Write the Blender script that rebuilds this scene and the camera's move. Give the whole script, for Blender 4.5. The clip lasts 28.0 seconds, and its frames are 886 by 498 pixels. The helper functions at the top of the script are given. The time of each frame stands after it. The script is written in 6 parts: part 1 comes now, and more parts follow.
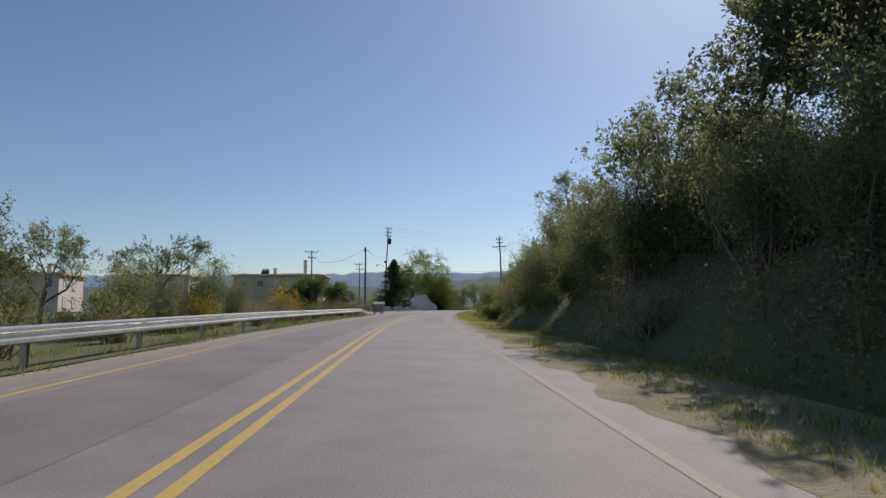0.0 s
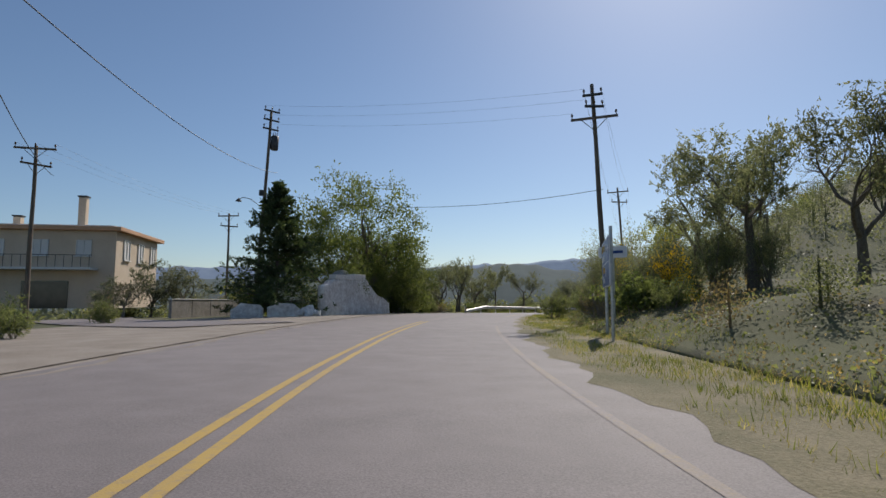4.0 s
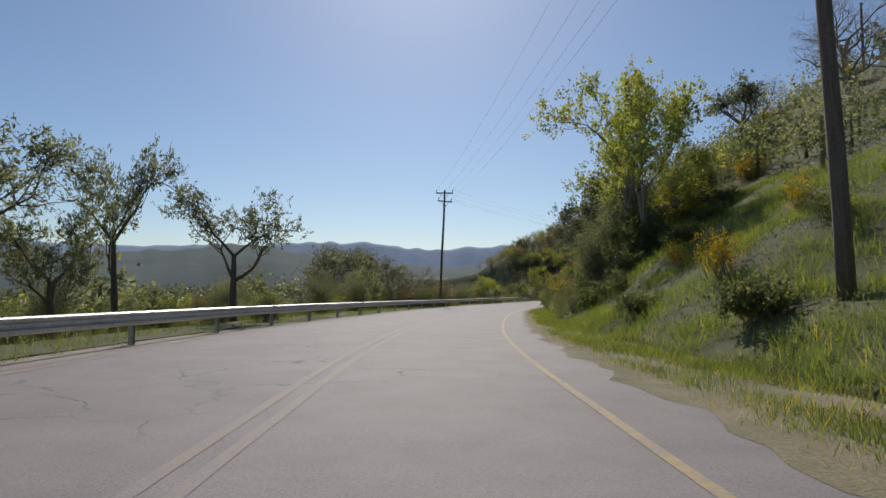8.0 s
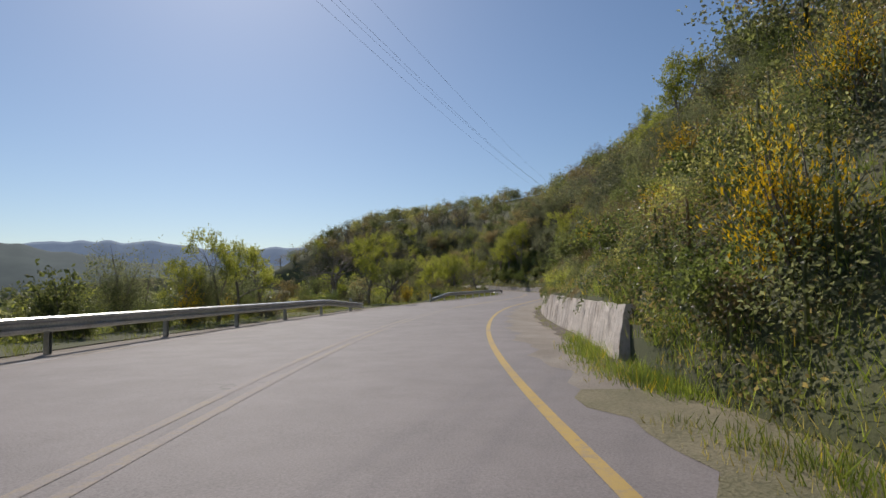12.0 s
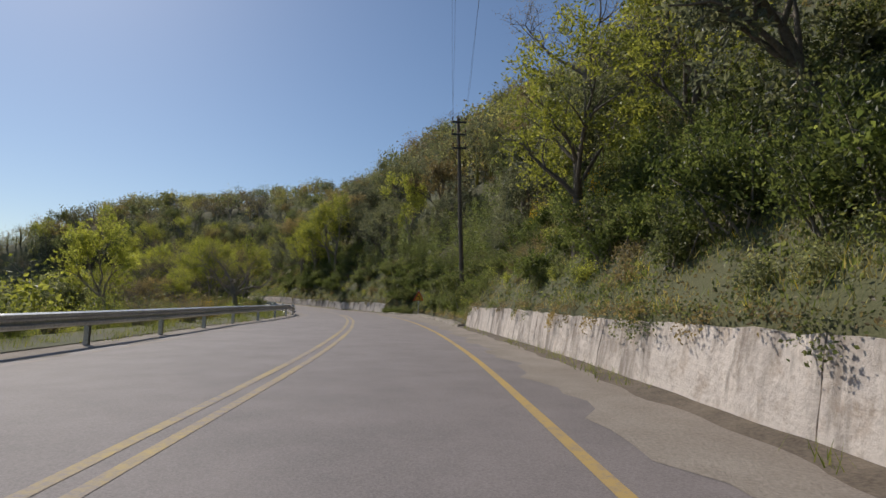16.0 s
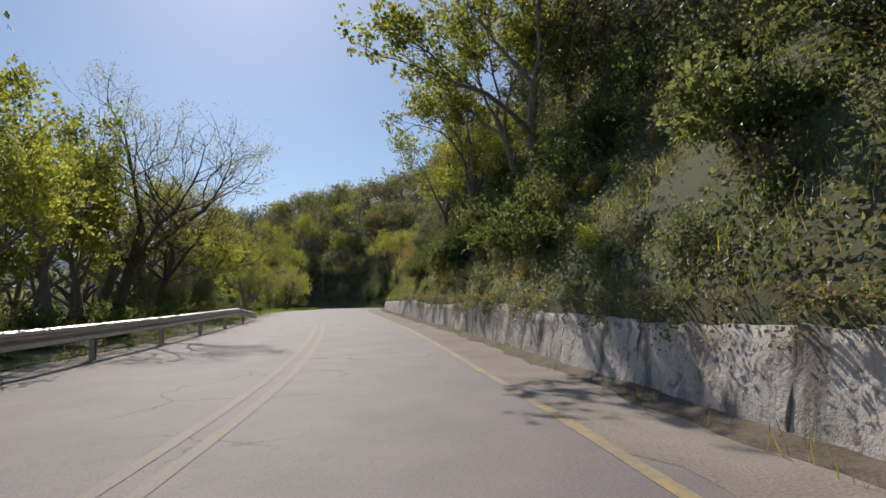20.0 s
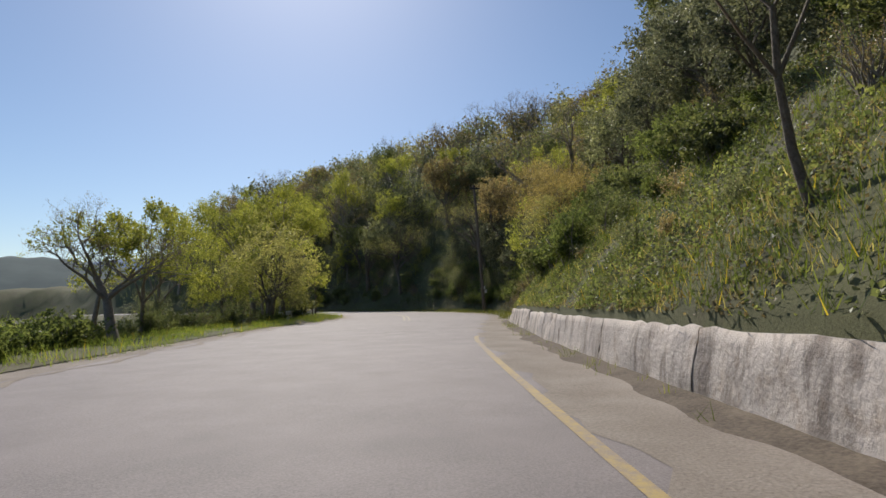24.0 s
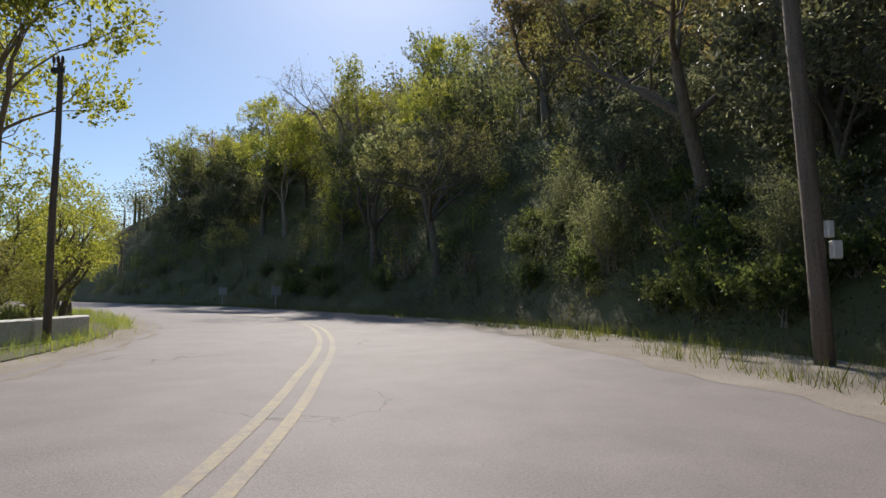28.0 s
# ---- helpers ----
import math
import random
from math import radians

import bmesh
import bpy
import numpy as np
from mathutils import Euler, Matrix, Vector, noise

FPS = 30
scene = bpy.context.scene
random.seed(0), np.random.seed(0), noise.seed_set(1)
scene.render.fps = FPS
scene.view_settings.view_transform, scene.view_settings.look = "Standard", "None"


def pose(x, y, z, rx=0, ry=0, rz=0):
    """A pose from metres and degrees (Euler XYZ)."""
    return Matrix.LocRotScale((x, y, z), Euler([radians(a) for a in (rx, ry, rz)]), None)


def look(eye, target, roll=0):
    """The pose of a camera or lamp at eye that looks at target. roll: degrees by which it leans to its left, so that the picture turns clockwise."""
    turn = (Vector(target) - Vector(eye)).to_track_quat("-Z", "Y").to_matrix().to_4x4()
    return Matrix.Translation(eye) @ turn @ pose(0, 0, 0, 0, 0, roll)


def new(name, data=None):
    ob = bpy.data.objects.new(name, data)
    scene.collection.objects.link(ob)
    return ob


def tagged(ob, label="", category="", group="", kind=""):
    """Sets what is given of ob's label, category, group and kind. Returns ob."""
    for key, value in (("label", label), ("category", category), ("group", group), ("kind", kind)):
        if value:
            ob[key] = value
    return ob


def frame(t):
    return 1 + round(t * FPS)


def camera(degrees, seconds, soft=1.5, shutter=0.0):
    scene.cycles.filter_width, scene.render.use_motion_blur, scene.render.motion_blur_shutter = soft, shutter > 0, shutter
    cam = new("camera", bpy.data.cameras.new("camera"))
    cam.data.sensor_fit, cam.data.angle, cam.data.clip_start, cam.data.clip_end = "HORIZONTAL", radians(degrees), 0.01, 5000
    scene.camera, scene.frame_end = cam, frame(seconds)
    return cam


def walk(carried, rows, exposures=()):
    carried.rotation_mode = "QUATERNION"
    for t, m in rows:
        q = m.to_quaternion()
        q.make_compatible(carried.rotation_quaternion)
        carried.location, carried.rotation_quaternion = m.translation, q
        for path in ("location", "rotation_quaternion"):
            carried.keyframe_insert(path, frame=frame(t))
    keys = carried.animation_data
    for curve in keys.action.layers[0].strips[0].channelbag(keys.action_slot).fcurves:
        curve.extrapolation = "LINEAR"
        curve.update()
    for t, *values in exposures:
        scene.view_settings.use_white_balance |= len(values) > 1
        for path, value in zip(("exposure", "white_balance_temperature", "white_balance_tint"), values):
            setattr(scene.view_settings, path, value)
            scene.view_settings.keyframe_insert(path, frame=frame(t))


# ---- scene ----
cam = camera(76.2, 28.0, soft=1.5, shutter=0.0)
PATH = [
    (0.0, 0.00, 0.00, 0.00, 0.01, 5.77, 0.29),
    (0.5, -0.42, 8.28, 0.08, -0.14, 5.74, -0.71),
    (1.0, -0.81, 16.46, 0.14, -0.47, 5.51, 0.23),
    (1.5, -1.12, 24.47, 0.17, -0.99, 5.32, 0.38),
    (2.0, -1.35, 32.26, 0.17, -1.68, 5.12, -0.04),
    (2.5, -1.47, 39.86, 0.16, -2.55, 4.94, -0.07),
    (3.0, -1.47, 47.33, 0.15, -3.36, 5.00, 0.00),
    (3.5, -1.37, 54.78, 0.15, -4.19, 5.13, 0.00),
    (4.0, -1.14, 62.20, 0.17, -5.35, 5.29, 0.00),
    (4.5, -0.70, 69.57, 0.22, -7.39, 5.55, -1.17),
    (5.0, 0.08, 76.75, 0.28, -11.08, 5.48, -1.09),
    (5.5, 1.26, 83.64, 0.34, -14.28, 5.43, -0.20),
    (6.0, 2.75, 90.22, 0.40, -17.28, 5.12, -0.02),
    (6.5, 4.58, 96.57, 0.41, -20.75, 4.86, -0.41),
    (7.0, 6.77, 102.75, 0.37, -24.34, 4.40, 0.05),
    (7.5, 9.37, 108.83, 0.27, -27.88, 4.05, -0.24),
    (8.0, 12.45, 114.95, 0.15, -31.67, 3.77, -0.36),
    (8.5, 16.13, 121.17, 0.00, -35.45, 3.72, -0.03),
    (9.0, 20.32, 127.38, -0.14, -38.56, 3.86, 0.21),
    (9.5, 24.80, 133.34, -0.28, -41.26, 4.02, 0.19),
    (10.0, 29.31, 138.85, -0.40, -43.36, 4.07, 0.06),
    (10.5, 33.68, 143.84, -0.51, -45.09, 4.05, -0.08),
    (11.0, 37.88, 148.36, -0.61, -46.71, 4.01, -0.18),
    (11.5, 41.95, 152.48, -0.72, -48.57, 3.88, 0.66),
    (12.0, 45.96, 156.26, -0.81, -50.70, 3.86, 0.72),
    (12.5, 49.98, 159.77, -0.89, -53.04, 4.24, 0.06),
    (13.0, 54.07, 163.07, -0.95, -55.25, 4.59, 0.00),
    (13.5, 58.29, 166.21, -0.98, -57.44, 4.82, 0.00),
    (14.0, 62.73, 169.24, -0.99, -59.78, 4.97, 0.00),
    (14.5, 67.45, 172.18, -1.00, -62.44, 4.99, 0.50),
    (15.0, 72.56, 175.01, -0.99, -65.63, 5.24, 0.27),
    (15.5, 78.10, 177.71, -0.97, -68.46, 5.30, -0.35),
    (16.0, 84.07, 180.33, -0.94, -70.08, 5.46, -1.31),
    (16.5, 90.34, 182.98, -0.92, -70.03, 5.25, -0.97),
    (17.0, 96.73, 185.78, -0.90, -68.59, 5.32, -0.71),
    (17.5, 103.05, 188.81, -0.90, -66.28, 5.17, -0.43),
    (18.0, 109.22, 192.09, -0.90, -63.62, 5.26, -0.87),
    (18.5, 115.21, 195.68, -0.89, -60.52, 5.43, -1.33),
    (19.0, 121.01, 199.62, -0.87, -57.14, 5.52, 0.25),
    (19.5, 126.53, 203.91, -0.86, -53.08, 5.49, 0.80),
    (20.0, 131.62, 208.48, -0.86, -49.06, 5.56, 1.35),
    (20.5, 136.21, 213.18, -0.82, -45.67, 5.66, 0.06),
    (21.0, 140.30, 217.84, -0.74, -42.74, 6.02, 1.08),
    (21.5, 143.94, 222.37, -0.63, -40.89, 5.68, 0.06),
    (22.0, 147.27, 226.68, -0.51, -40.39, 6.51, 0.00),
    (22.5, 150.39, 230.74, -0.38, -40.80, 6.34, 0.00),
    (23.0, 153.41, 234.57, -0.29, -41.71, 5.90, 0.00),
    (23.5, 156.39, 238.22, -0.24, -42.68, 5.27, 0.79),
    (24.0, 159.40, 241.80, -0.21, -43.33, 5.27, 1.26),
    (24.5, 162.51, 245.40, -0.18, -44.36, 5.36, 1.23),
    (25.0, 165.79, 249.07, -0.15, -45.27, 5.44, -0.42),
    (25.5, 169.24, 252.80, -0.12, -46.15, 5.38, -0.36),
    (26.0, 172.75, 256.51, -0.09, -46.71, 5.38, -1.20),
    (26.5, 176.21, 260.14, -0.07, -46.49, 5.24, -0.83),
    (27.0, 179.50, 263.74, -0.07, -44.39, 4.93, -0.51),
    (27.5, 182.54, 267.41, -0.08, -40.87, 4.68, -0.49),
    (28.0, 185.26, 271.19, -0.12, -36.53, 4.42, -0.08),
]
EXPOSURES = [(0.0, 0.0), (3.0, -0.05), (6.0, -0.15), (17.0, -0.15), (19.5, 0.05), (25.0, 0.1), (28.0, 0.35)]
walk(cam, [(t, pose(x, y, z, 90 + pitch, roll, yaw)) for t, x, y, z, yaw, pitch, roll in PATH], EXPOSURES)

# ---- light ----
SUN_AZ, SUN_EL = 29.0, 41.0
world = bpy.data.worlds.new("sky")
scene.world = world
world.use_nodes = True
wn = world.node_tree
sky = wn.nodes.new("ShaderNodeTexSky")
sky.sky_type, sky.sun_disc = "NISHITA", False
sky.sun_elevation, sky.sun_rotation = radians(SUN_EL), radians(SUN_AZ)
sky.altitude, sky.air_density, sky.dust_density, sky.ozone_density = 100, 1.0, 0.5, 4.0
wn.nodes["Background"].inputs["Strength"].default_value = 0.092
wn.links.new(sky.outputs[0], wn.nodes["Background"].inputs["Color"])
sun_data = bpy.data.lights.new("sun", "SUN")
sun_data.energy, sun_data.angle, sun_data.color = 3.8, radians(0.5), (1.0, 0.93, 0.84)
sun_dir = Vector((math.sin(radians(SUN_AZ)) * math.cos(radians(SUN_EL)), math.cos(radians(SUN_AZ)) * math.cos(radians(SUN_EL)), math.sin(radians(SUN_EL))))
new("sun", sun_data).matrix_world = look(sun_dir * 400, (0, 0, 0))

# ---- materials ----
def material(name, rough=0.8, metal=0.0):
    m = bpy.data.materials.new(name)
    m.use_nodes = True
    b = m.node_tree.nodes["Principled BSDF"]
    b.inputs["Roughness"].default_value, b.inputs["Metallic"].default_value = rough, metal
    return m, m.node_tree, b


def node(nt, kind, **values):
    n = nt.nodes.new(kind)
    for k, v in values.items():
        n.inputs[k].default_value = v
    return n


def noise_node(nt, scale, detail=4.0, stretch=None, space="Object", rough=0.55):
    tc = nt.nodes.new("ShaderNodeTexCoord")
    n = node(nt, "ShaderNodeTexNoise", Scale=scale, Detail=detail, Roughness=rough)
    if stretch:
        mp = nt.nodes.new("ShaderNodeMapping")
        mp.inputs["Scale"].default_value = stretch
        nt.links.new(tc.outputs[space], mp.inputs[0])
        nt.links.new(mp.outputs[0], n.inputs["Vector"])
    else:
        nt.links.new(tc.outputs[space], n.inputs["Vector"])
    return n.outputs["Fac"]


def ramp(nt, fac, stops):
    r = nt.nodes.new("ShaderNodeValToRGB")
    e = r.color_ramp.elements
    while len(e) < len(stops):
        e.new(0.5)
    for el, (p, c) in zip(e, stops):
        el.position, el.color = p, (*c, 1)
    nt.links.new(fac, r.inputs[0])
    return r.outputs[0]


def mix(nt, fac, a, b, mode="MIX"):
    n = nt.nodes.new("ShaderNodeMix")
    n.data_type, n.blend_type = "RGBA", mode
    for sock, v in ((n.inputs[0], fac), (n.inputs[6], a), (n.inputs[7], b)):
        if isinstance(v, (int, float)):
            sock.default_value = v
        elif isinstance(v, tuple):
            sock.default_value = (*v, 1)
        else:
            nt.links.new(v, sock)
    return n.outputs[2]


def bump(nt, b, fac, strength, dist):
    n = node(nt, "ShaderNodeBump", Strength=strength, Distance=dist)
    nt.links.new(fac, n.inputs["Height"])
    nt.links.new(n.outputs[0], b.inputs["Normal"])


def plain(name, c1, c2, scale, rough=0.8, metal=0.0, detail=5.0, bump_d=0.0, stretch=None, grain=0.0):
    """Two-colour surface with large patches and fine grain."""
    m, nt, b = material(name, rough, metal)
    f = noise_node(nt, scale, detail, stretch)
    col = ramp(nt, f, [(0.32, c1), (0.68, c2)])
    if grain:
        g = noise_node(nt, grain, 3.0)
        col = mix(nt, 0.35, col, ramp(nt, g, [(0.3, tuple(v * 0.6 for v in c1)), (0.7, tuple(min(1, v * 1.25) for v in c2))]))
    nt.links.new(col, b.inputs["Base Color"])
    if bump_d:
        bump(nt, b, noise_node(nt, grain or scale * 8, 4.0), 0.7, bump_d)
    return m


def leaf_material(name, dark, light, flower=None, share=0.0, trans=0.5):
    m, nt, b = material(name, 0.45)
    isl = nt.nodes.new("ShaderNodeNewGeometry")
    inf = nt.nodes.new("ShaderNodeObjectInfo")
    col = ramp(nt, isl.outputs["Random Per Island"], [(0.0, dark), (1.0, light)])
    hsv = node(nt, "ShaderNodeHueSaturation")
    mr = node(nt, "ShaderNodeMapRange")
    mr.inputs[3].default_value, mr.inputs[4].default_value = 0.75, 1.25
    nt.links.new(inf.outputs["Random"], mr.inputs[0])
    nt.links.new(mr.outputs[0], hsv.inputs["Value"])
    nt.links.new(col, hsv.inputs["Color"])
    tint = ramp(nt, noise_node(nt, 0.9, 3.0), [(0.32, (0.72, 0.76, 0.8)), (0.52, (1.15, 1.15, 1.15)), (0.7, (1.5, 1.44, 1.18))])
    col = mix(nt, 1.0, hsv.outputs[0], tint, "MULTIPLY")
    if flower:
        step = nt.nodes.new("ShaderNodeMath")
        step.operation = "GREATER_THAN"
        mul = nt.nodes.new("ShaderNodeMath")
        mul.operation = "FRACT"
        big = nt.nodes.new("ShaderNodeMath")
        big.operation, big.inputs[1].default_value = "MULTIPLY", 37.7
        nt.links.new(isl.outputs["Random Per Island"], big.inputs[0])
        nt.links.new(big.outputs[0], mul.inputs[0])
        nt.links.new(mul.outputs[0], step.inputs[0])
        step.inputs[1].default_value = 1 - share
        col = mix(nt, step.outputs[0], col, flower)
    nt.links.new(col, b.inputs["Base Color"])
    tr = nt.nodes.new("ShaderNodeBsdfTranslucent")
    br = mix(nt, 1.0, col, (1.25, 1.22, 0.8), "MULTIPLY")
    nt.links.new(br, tr.inputs["Color"])
    ms = nt.nodes.new("ShaderNodeMixShader")
    ms.inputs[0].default_value = trans
    nt.links.new(b.outputs[0], ms.inputs[1])
    nt.links.new(tr.outputs[0], ms.inputs[2])
    nt.links.new(ms.outputs[0], nt.nodes["Material Output"].inputs["Surface"])
    return m


def asphalt_material():
    m, nt, b = material("asphalt", 0.75)
    patch = noise_node(nt, 0.09, 6.0)
    fine = noise_node(nt, 60.0, 3.0)
    mid = noise_node(nt, 1.3, 6.0)
    col = ramp(nt, patch, [(0.3, (0.15, 0.124, 0.12)), (0.7, (0.265, 0.222, 0.213))])
    col = mix(nt, 0.5, col, ramp(nt, mid, [(0.3, (0.13, 0.108, 0.105)), (0.7, (0.28, 0.234, 0.226))]))
    col = mix(nt, 0.3, col, ramp(nt, fine, [(0.25, (0.07, 0.06, 0.06)), (0.75, (0.42, 0.38, 0.36))]))
    crk = node(nt, "ShaderNodeTexVoronoi", Scale=0.55)
    crk.feature = "DISTANCE_TO_EDGE"
    tc = nt.nodes.new("ShaderNodeTexCoord")
    wob = node(nt, "ShaderNodeTexNoise", Scale=0.8, Detail=5.0)
    nt.links.new(tc.outputs["Object"], wob.inputs["Vector"])
    add = nt.nodes.new("ShaderNodeVectorMath")
    add.operation = "MULTIPLY_ADD"
    add.inputs[1].default_value = (1.6, 1.6, 1.6)
    nt.links.new(wob.outputs["Color"], add.inputs[0])
    nt.links.new(tc.outputs["Object"], add.inputs[2])
    nt.links.new(add.outputs[0], crk.inputs["Vector"])
    line = ramp(nt, crk.outputs["Distance"], [(0.0, (1, 1, 1)), (0.012, (0, 0, 0))])
    where = ramp(nt, noise_node(nt, 0.16, 2.0), [(0.6, (0, 0, 0)), (0.68, (1, 1, 1))])
    both = mix(nt, 1.0, line, where, "MULTIPLY")
    col = mix(nt, both, col, (0.05, 0.045, 0.04))
    nt.links.new(col, b.inputs["Base Color"])
    bump(nt, b, fine, 0.5, 0.006)
    return m


def ground_material():
    """Hill soil: grass, bare brown earth and leaf litter in patches."""
    m, nt, b = material("meadow", 0.95)
    n1 = noise_node(nt, 0.05, 6.0)
    n2 = noise_node(nt, 0.6, 7.0, rough=0.65)
    n3 = noise_node(nt, 7.0, 8.0, rough=0.7)
    n4 = noise_node(nt, 38.0, 4.0, rough=0.6)
    col = ramp(nt, n1, [(0.35, (0.07, 0.085, 0.03)), (0.5, (0.105, 0.11, 0.042)), (0.68, (0.16, 0.13, 0.07))])
    col = mix(nt, ramp(nt, n2, [(0.52, (0, 0, 0)), (0.66, (0.8, 0.8, 0.8))]), col, ramp(nt, n3, [(0.3, (0.042, 0.032, 0.02)), (0.7, (0.13, 0.098, 0.062))]))
    col = mix(nt, 0.4, col, ramp(nt, n4, [(0.3, (0.025, 0.025, 0.012)), (0.7, (0.17, 0.165, 0.075))]))
    nt.links.new(col, b.inputs["Base Color"])
    bump(nt, b, mix(nt, 0.5, n3, n4), 0.6, 0.02)
    return m


def wall_material(name, base, stain, pit=0.35):
    """Old plaster: pale skin, worn patches, dark runs from the top, fine pitting."""
    m, nt, b = material(name, 0.92)
    n1 = noise_node(nt, 0.8, 8.0, rough=0.65)
    worn = noise_node(nt, 2.6, 9.0, rough=0.7)
    streak = noise_node(nt, 3.2, 6.0, (1.0, 1.0, 0.10))
    n3 = noise_node(nt, 16.0, 6.0, rough=0.65)
    col = ramp(nt, n1, [(0.3, tuple(v * 0.78 for v in base)), (0.62, base)])
    col = mix(nt, ramp(nt, worn, [(0.54, (0, 0, 0)), (0.66, (0.8, 0.8, 0.8))]), col, tuple(v * w for v, w in zip(base, (0.6, 0.52, 0.44))))
    runs = noise_node(nt, 1.4, 7.0, (1.0, 1.0, 0.16), rough=0.65)
    col = mix(nt, ramp(nt, runs, [(0.52, (0, 0, 0)), (0.66, (0.75, 0.75, 0.75))]), col, (0.16, 0.115, 0.08))
    col = mix(nt, ramp(nt, streak, [(0.53, (0, 0, 0)), (0.64, (0.9, 0.9, 0.9))]), col, stain)
    col = mix(nt, 0.18, col, ramp(nt, n3, [(0.3, tuple(v * 0.4 for v in base)), (0.7, tuple(min(0.9, v * 1.15) for v in base))]))
    pits = noise_node(nt, 7.0, 7.0, rough=0.6)
    col = mix(nt, ramp(nt, pits, [(0.56, (0, 0, 0)), (0.63, (pit, pit, pit))]), col, tuple(v * w for v, w in zip(base, (0.36, 0.3, 0.25))))
    nt.links.new(col, b.inputs["Base Color"])
    bump(nt, b, mix(nt, 0.5, n3, pits), 1.0, 0.015 + 0.04 * pit)
    return m


ASPHALT = asphalt_material()
MEADOW = ground_material()
GRAVEL = plain("gravel verge", (0.225, 0.185, 0.148), (0.355, 0.305, 0.255), 0.9, 0.95, grain=35.0, bump_d=0.02)
VERGE = plain("dry grass and dirt", (0.12, 0.115, 0.05), (0.30, 0.25, 0.16), 0.8, 0.95, grain=30.0, bump_d=0.03)


def worn_paint(name, colour, keep):
    """Road paint rubbed through to the asphalt in patches."""
    m, nt, b = material(name, 0.75)
    big, fine = noise_node(nt, 0.5, 6.0), noise_node(nt, 11.0, 6.0, rough=0.7)
    road_col = ramp(nt, noise_node(nt, 50.0, 3.0), [(0.3, (0.21, 0.176, 0.168)), (0.7, (0.29, 0.245, 0.236))])
    worn = mix(nt, 0.55, ramp(nt, big, [(keep - 0.12, (0, 0, 0)), (keep + 0.12, (1, 1, 1))]), ramp(nt, fine, [(keep - 0.1, (0, 0, 0)), (keep + 0.1, (1, 1, 1))]))
    nt.links.new(mix(nt, worn, colour, road_col), b.inputs["Base Color"])
    bump(nt, b, noise_node(nt, 60.0, 3.0), 0.5, 0.006)
    return m


YELLOW = worn_paint("yellow road paint", (0.50, 0.33, 0.085), 0.60)
FADED = worn_paint("faded road paint", (0.46, 0.33, 0.115), 0.5)
GHOST = worn_paint("rubbed-out road paint", (0.35, 0.265, 0.15), 0.42)
PALELINE = worn_paint("pale road paint", (0.41, 0.34, 0.20), 0.5)
PATCH = plain("repaired asphalt", (0.145, 0.12, 0.117), (0.225, 0.19, 0.184), 0.7, 0.8, grain=50.0)
HOUSEWALL = plain("cream render", (0.55, 0.43, 0.31), (0.66, 0.54, 0.41), 0.8, 0.9, grain=14.0)
PINKWALL = plain("pale pink render", (0.55, 0.45, 0.4), (0.64, 0.55, 0.49), 0.8, 0.9, grain=14.0)
TRIM = plain("weathered white paint", (0.6, 0.58, 0.54), (0.72, 0.7, 0.66), 1.0, 0.7, grain=12.0)
ORANGE = plain("orange render edge", (0.55, 0.30, 0.17), (0.62, 0.37, 0.22), 1.0, 0.85, grain=12.0)
GLASS = plain("dark window glass", (0.02, 0.025, 0.03), (0.04, 0.045, 0.05), 1.0, 0.08)
SHUTTER = plain("white roller shutter", (0.62, 0.6, 0.57), (0.7, 0.68, 0.65), 2.0, 0.6, stretch=(1, 1, 20))
BLUE = plain("blue sign sheet", (0.012, 0.045, 0.19), (0.016, 0.06, 0.23), 2.0, 0.4, grain=20.0)
WHITE = plain("white sign sheet", (0.66, 0.67, 0.68), (0.76, 0.76, 0.76), 2.0, 0.45)
GOLD = plain("yellow sign lettering", (0.68, 0.42, 0.05), (0.72, 0.47, 0.08), 2.0, 0.5)
AMBER = plain("amber sign sheet", (0.66, 0.38, 0.03), (0.7, 0.43, 0.05), 2.0, 0.5)
RED = plain("red sign border", (0.42, 0.035, 0.02), (0.5, 0.05, 0.03), 2.0, 0.5)
BLACK = plain("black sign figure", (0.015, 0.015, 0.015), (0.03, 0.03, 0.03), 2.0, 0.5)
BINGREY = plain("grey moulded bin plastic", (0.26, 0.27, 0.28), (0.36, 0.37, 0.37), 2.0, 0.55, grain=15.0)
PALM = leaf_material("stiff sword leaves", (0.06, 0.10, 0.03), (0.17, 0.22, 0.08), trans=0.3)


def painted_haze_material(name, low, high, glow):
    """Distant land with the haze of the air put into its colour and glow."""
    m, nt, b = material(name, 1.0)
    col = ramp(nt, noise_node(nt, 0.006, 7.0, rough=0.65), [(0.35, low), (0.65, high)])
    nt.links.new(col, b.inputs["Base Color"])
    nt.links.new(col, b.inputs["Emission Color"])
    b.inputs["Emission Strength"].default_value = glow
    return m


# blue-grey air haze painted into both ridges, which also emit light
FAR_RIDGE = painted_haze_material("far mountains with painted haze", (0.085, 0.115, 0.17), (0.115, 0.15, 0.205), 0.85)
NEAR_RIDGE = painted_haze_material("wooded hills with painted haze", (0.036, 0.05, 0.052), (0.058, 0.076, 0.074), 0.55)
KERB = wall_material("dirty broken concrete", (0.40, 0.35, 0.29), (0.14, 0.11, 0.085), 0.6)
WALL = wall_material("stained concrete", (0.72, 0.63, 0.55), (0.2, 0.16, 0.13))
ROCKWALL = wall_material("rough stone wall", (0.60, 0.54, 0.48), (0.12, 0.10, 0.09), 0.75)
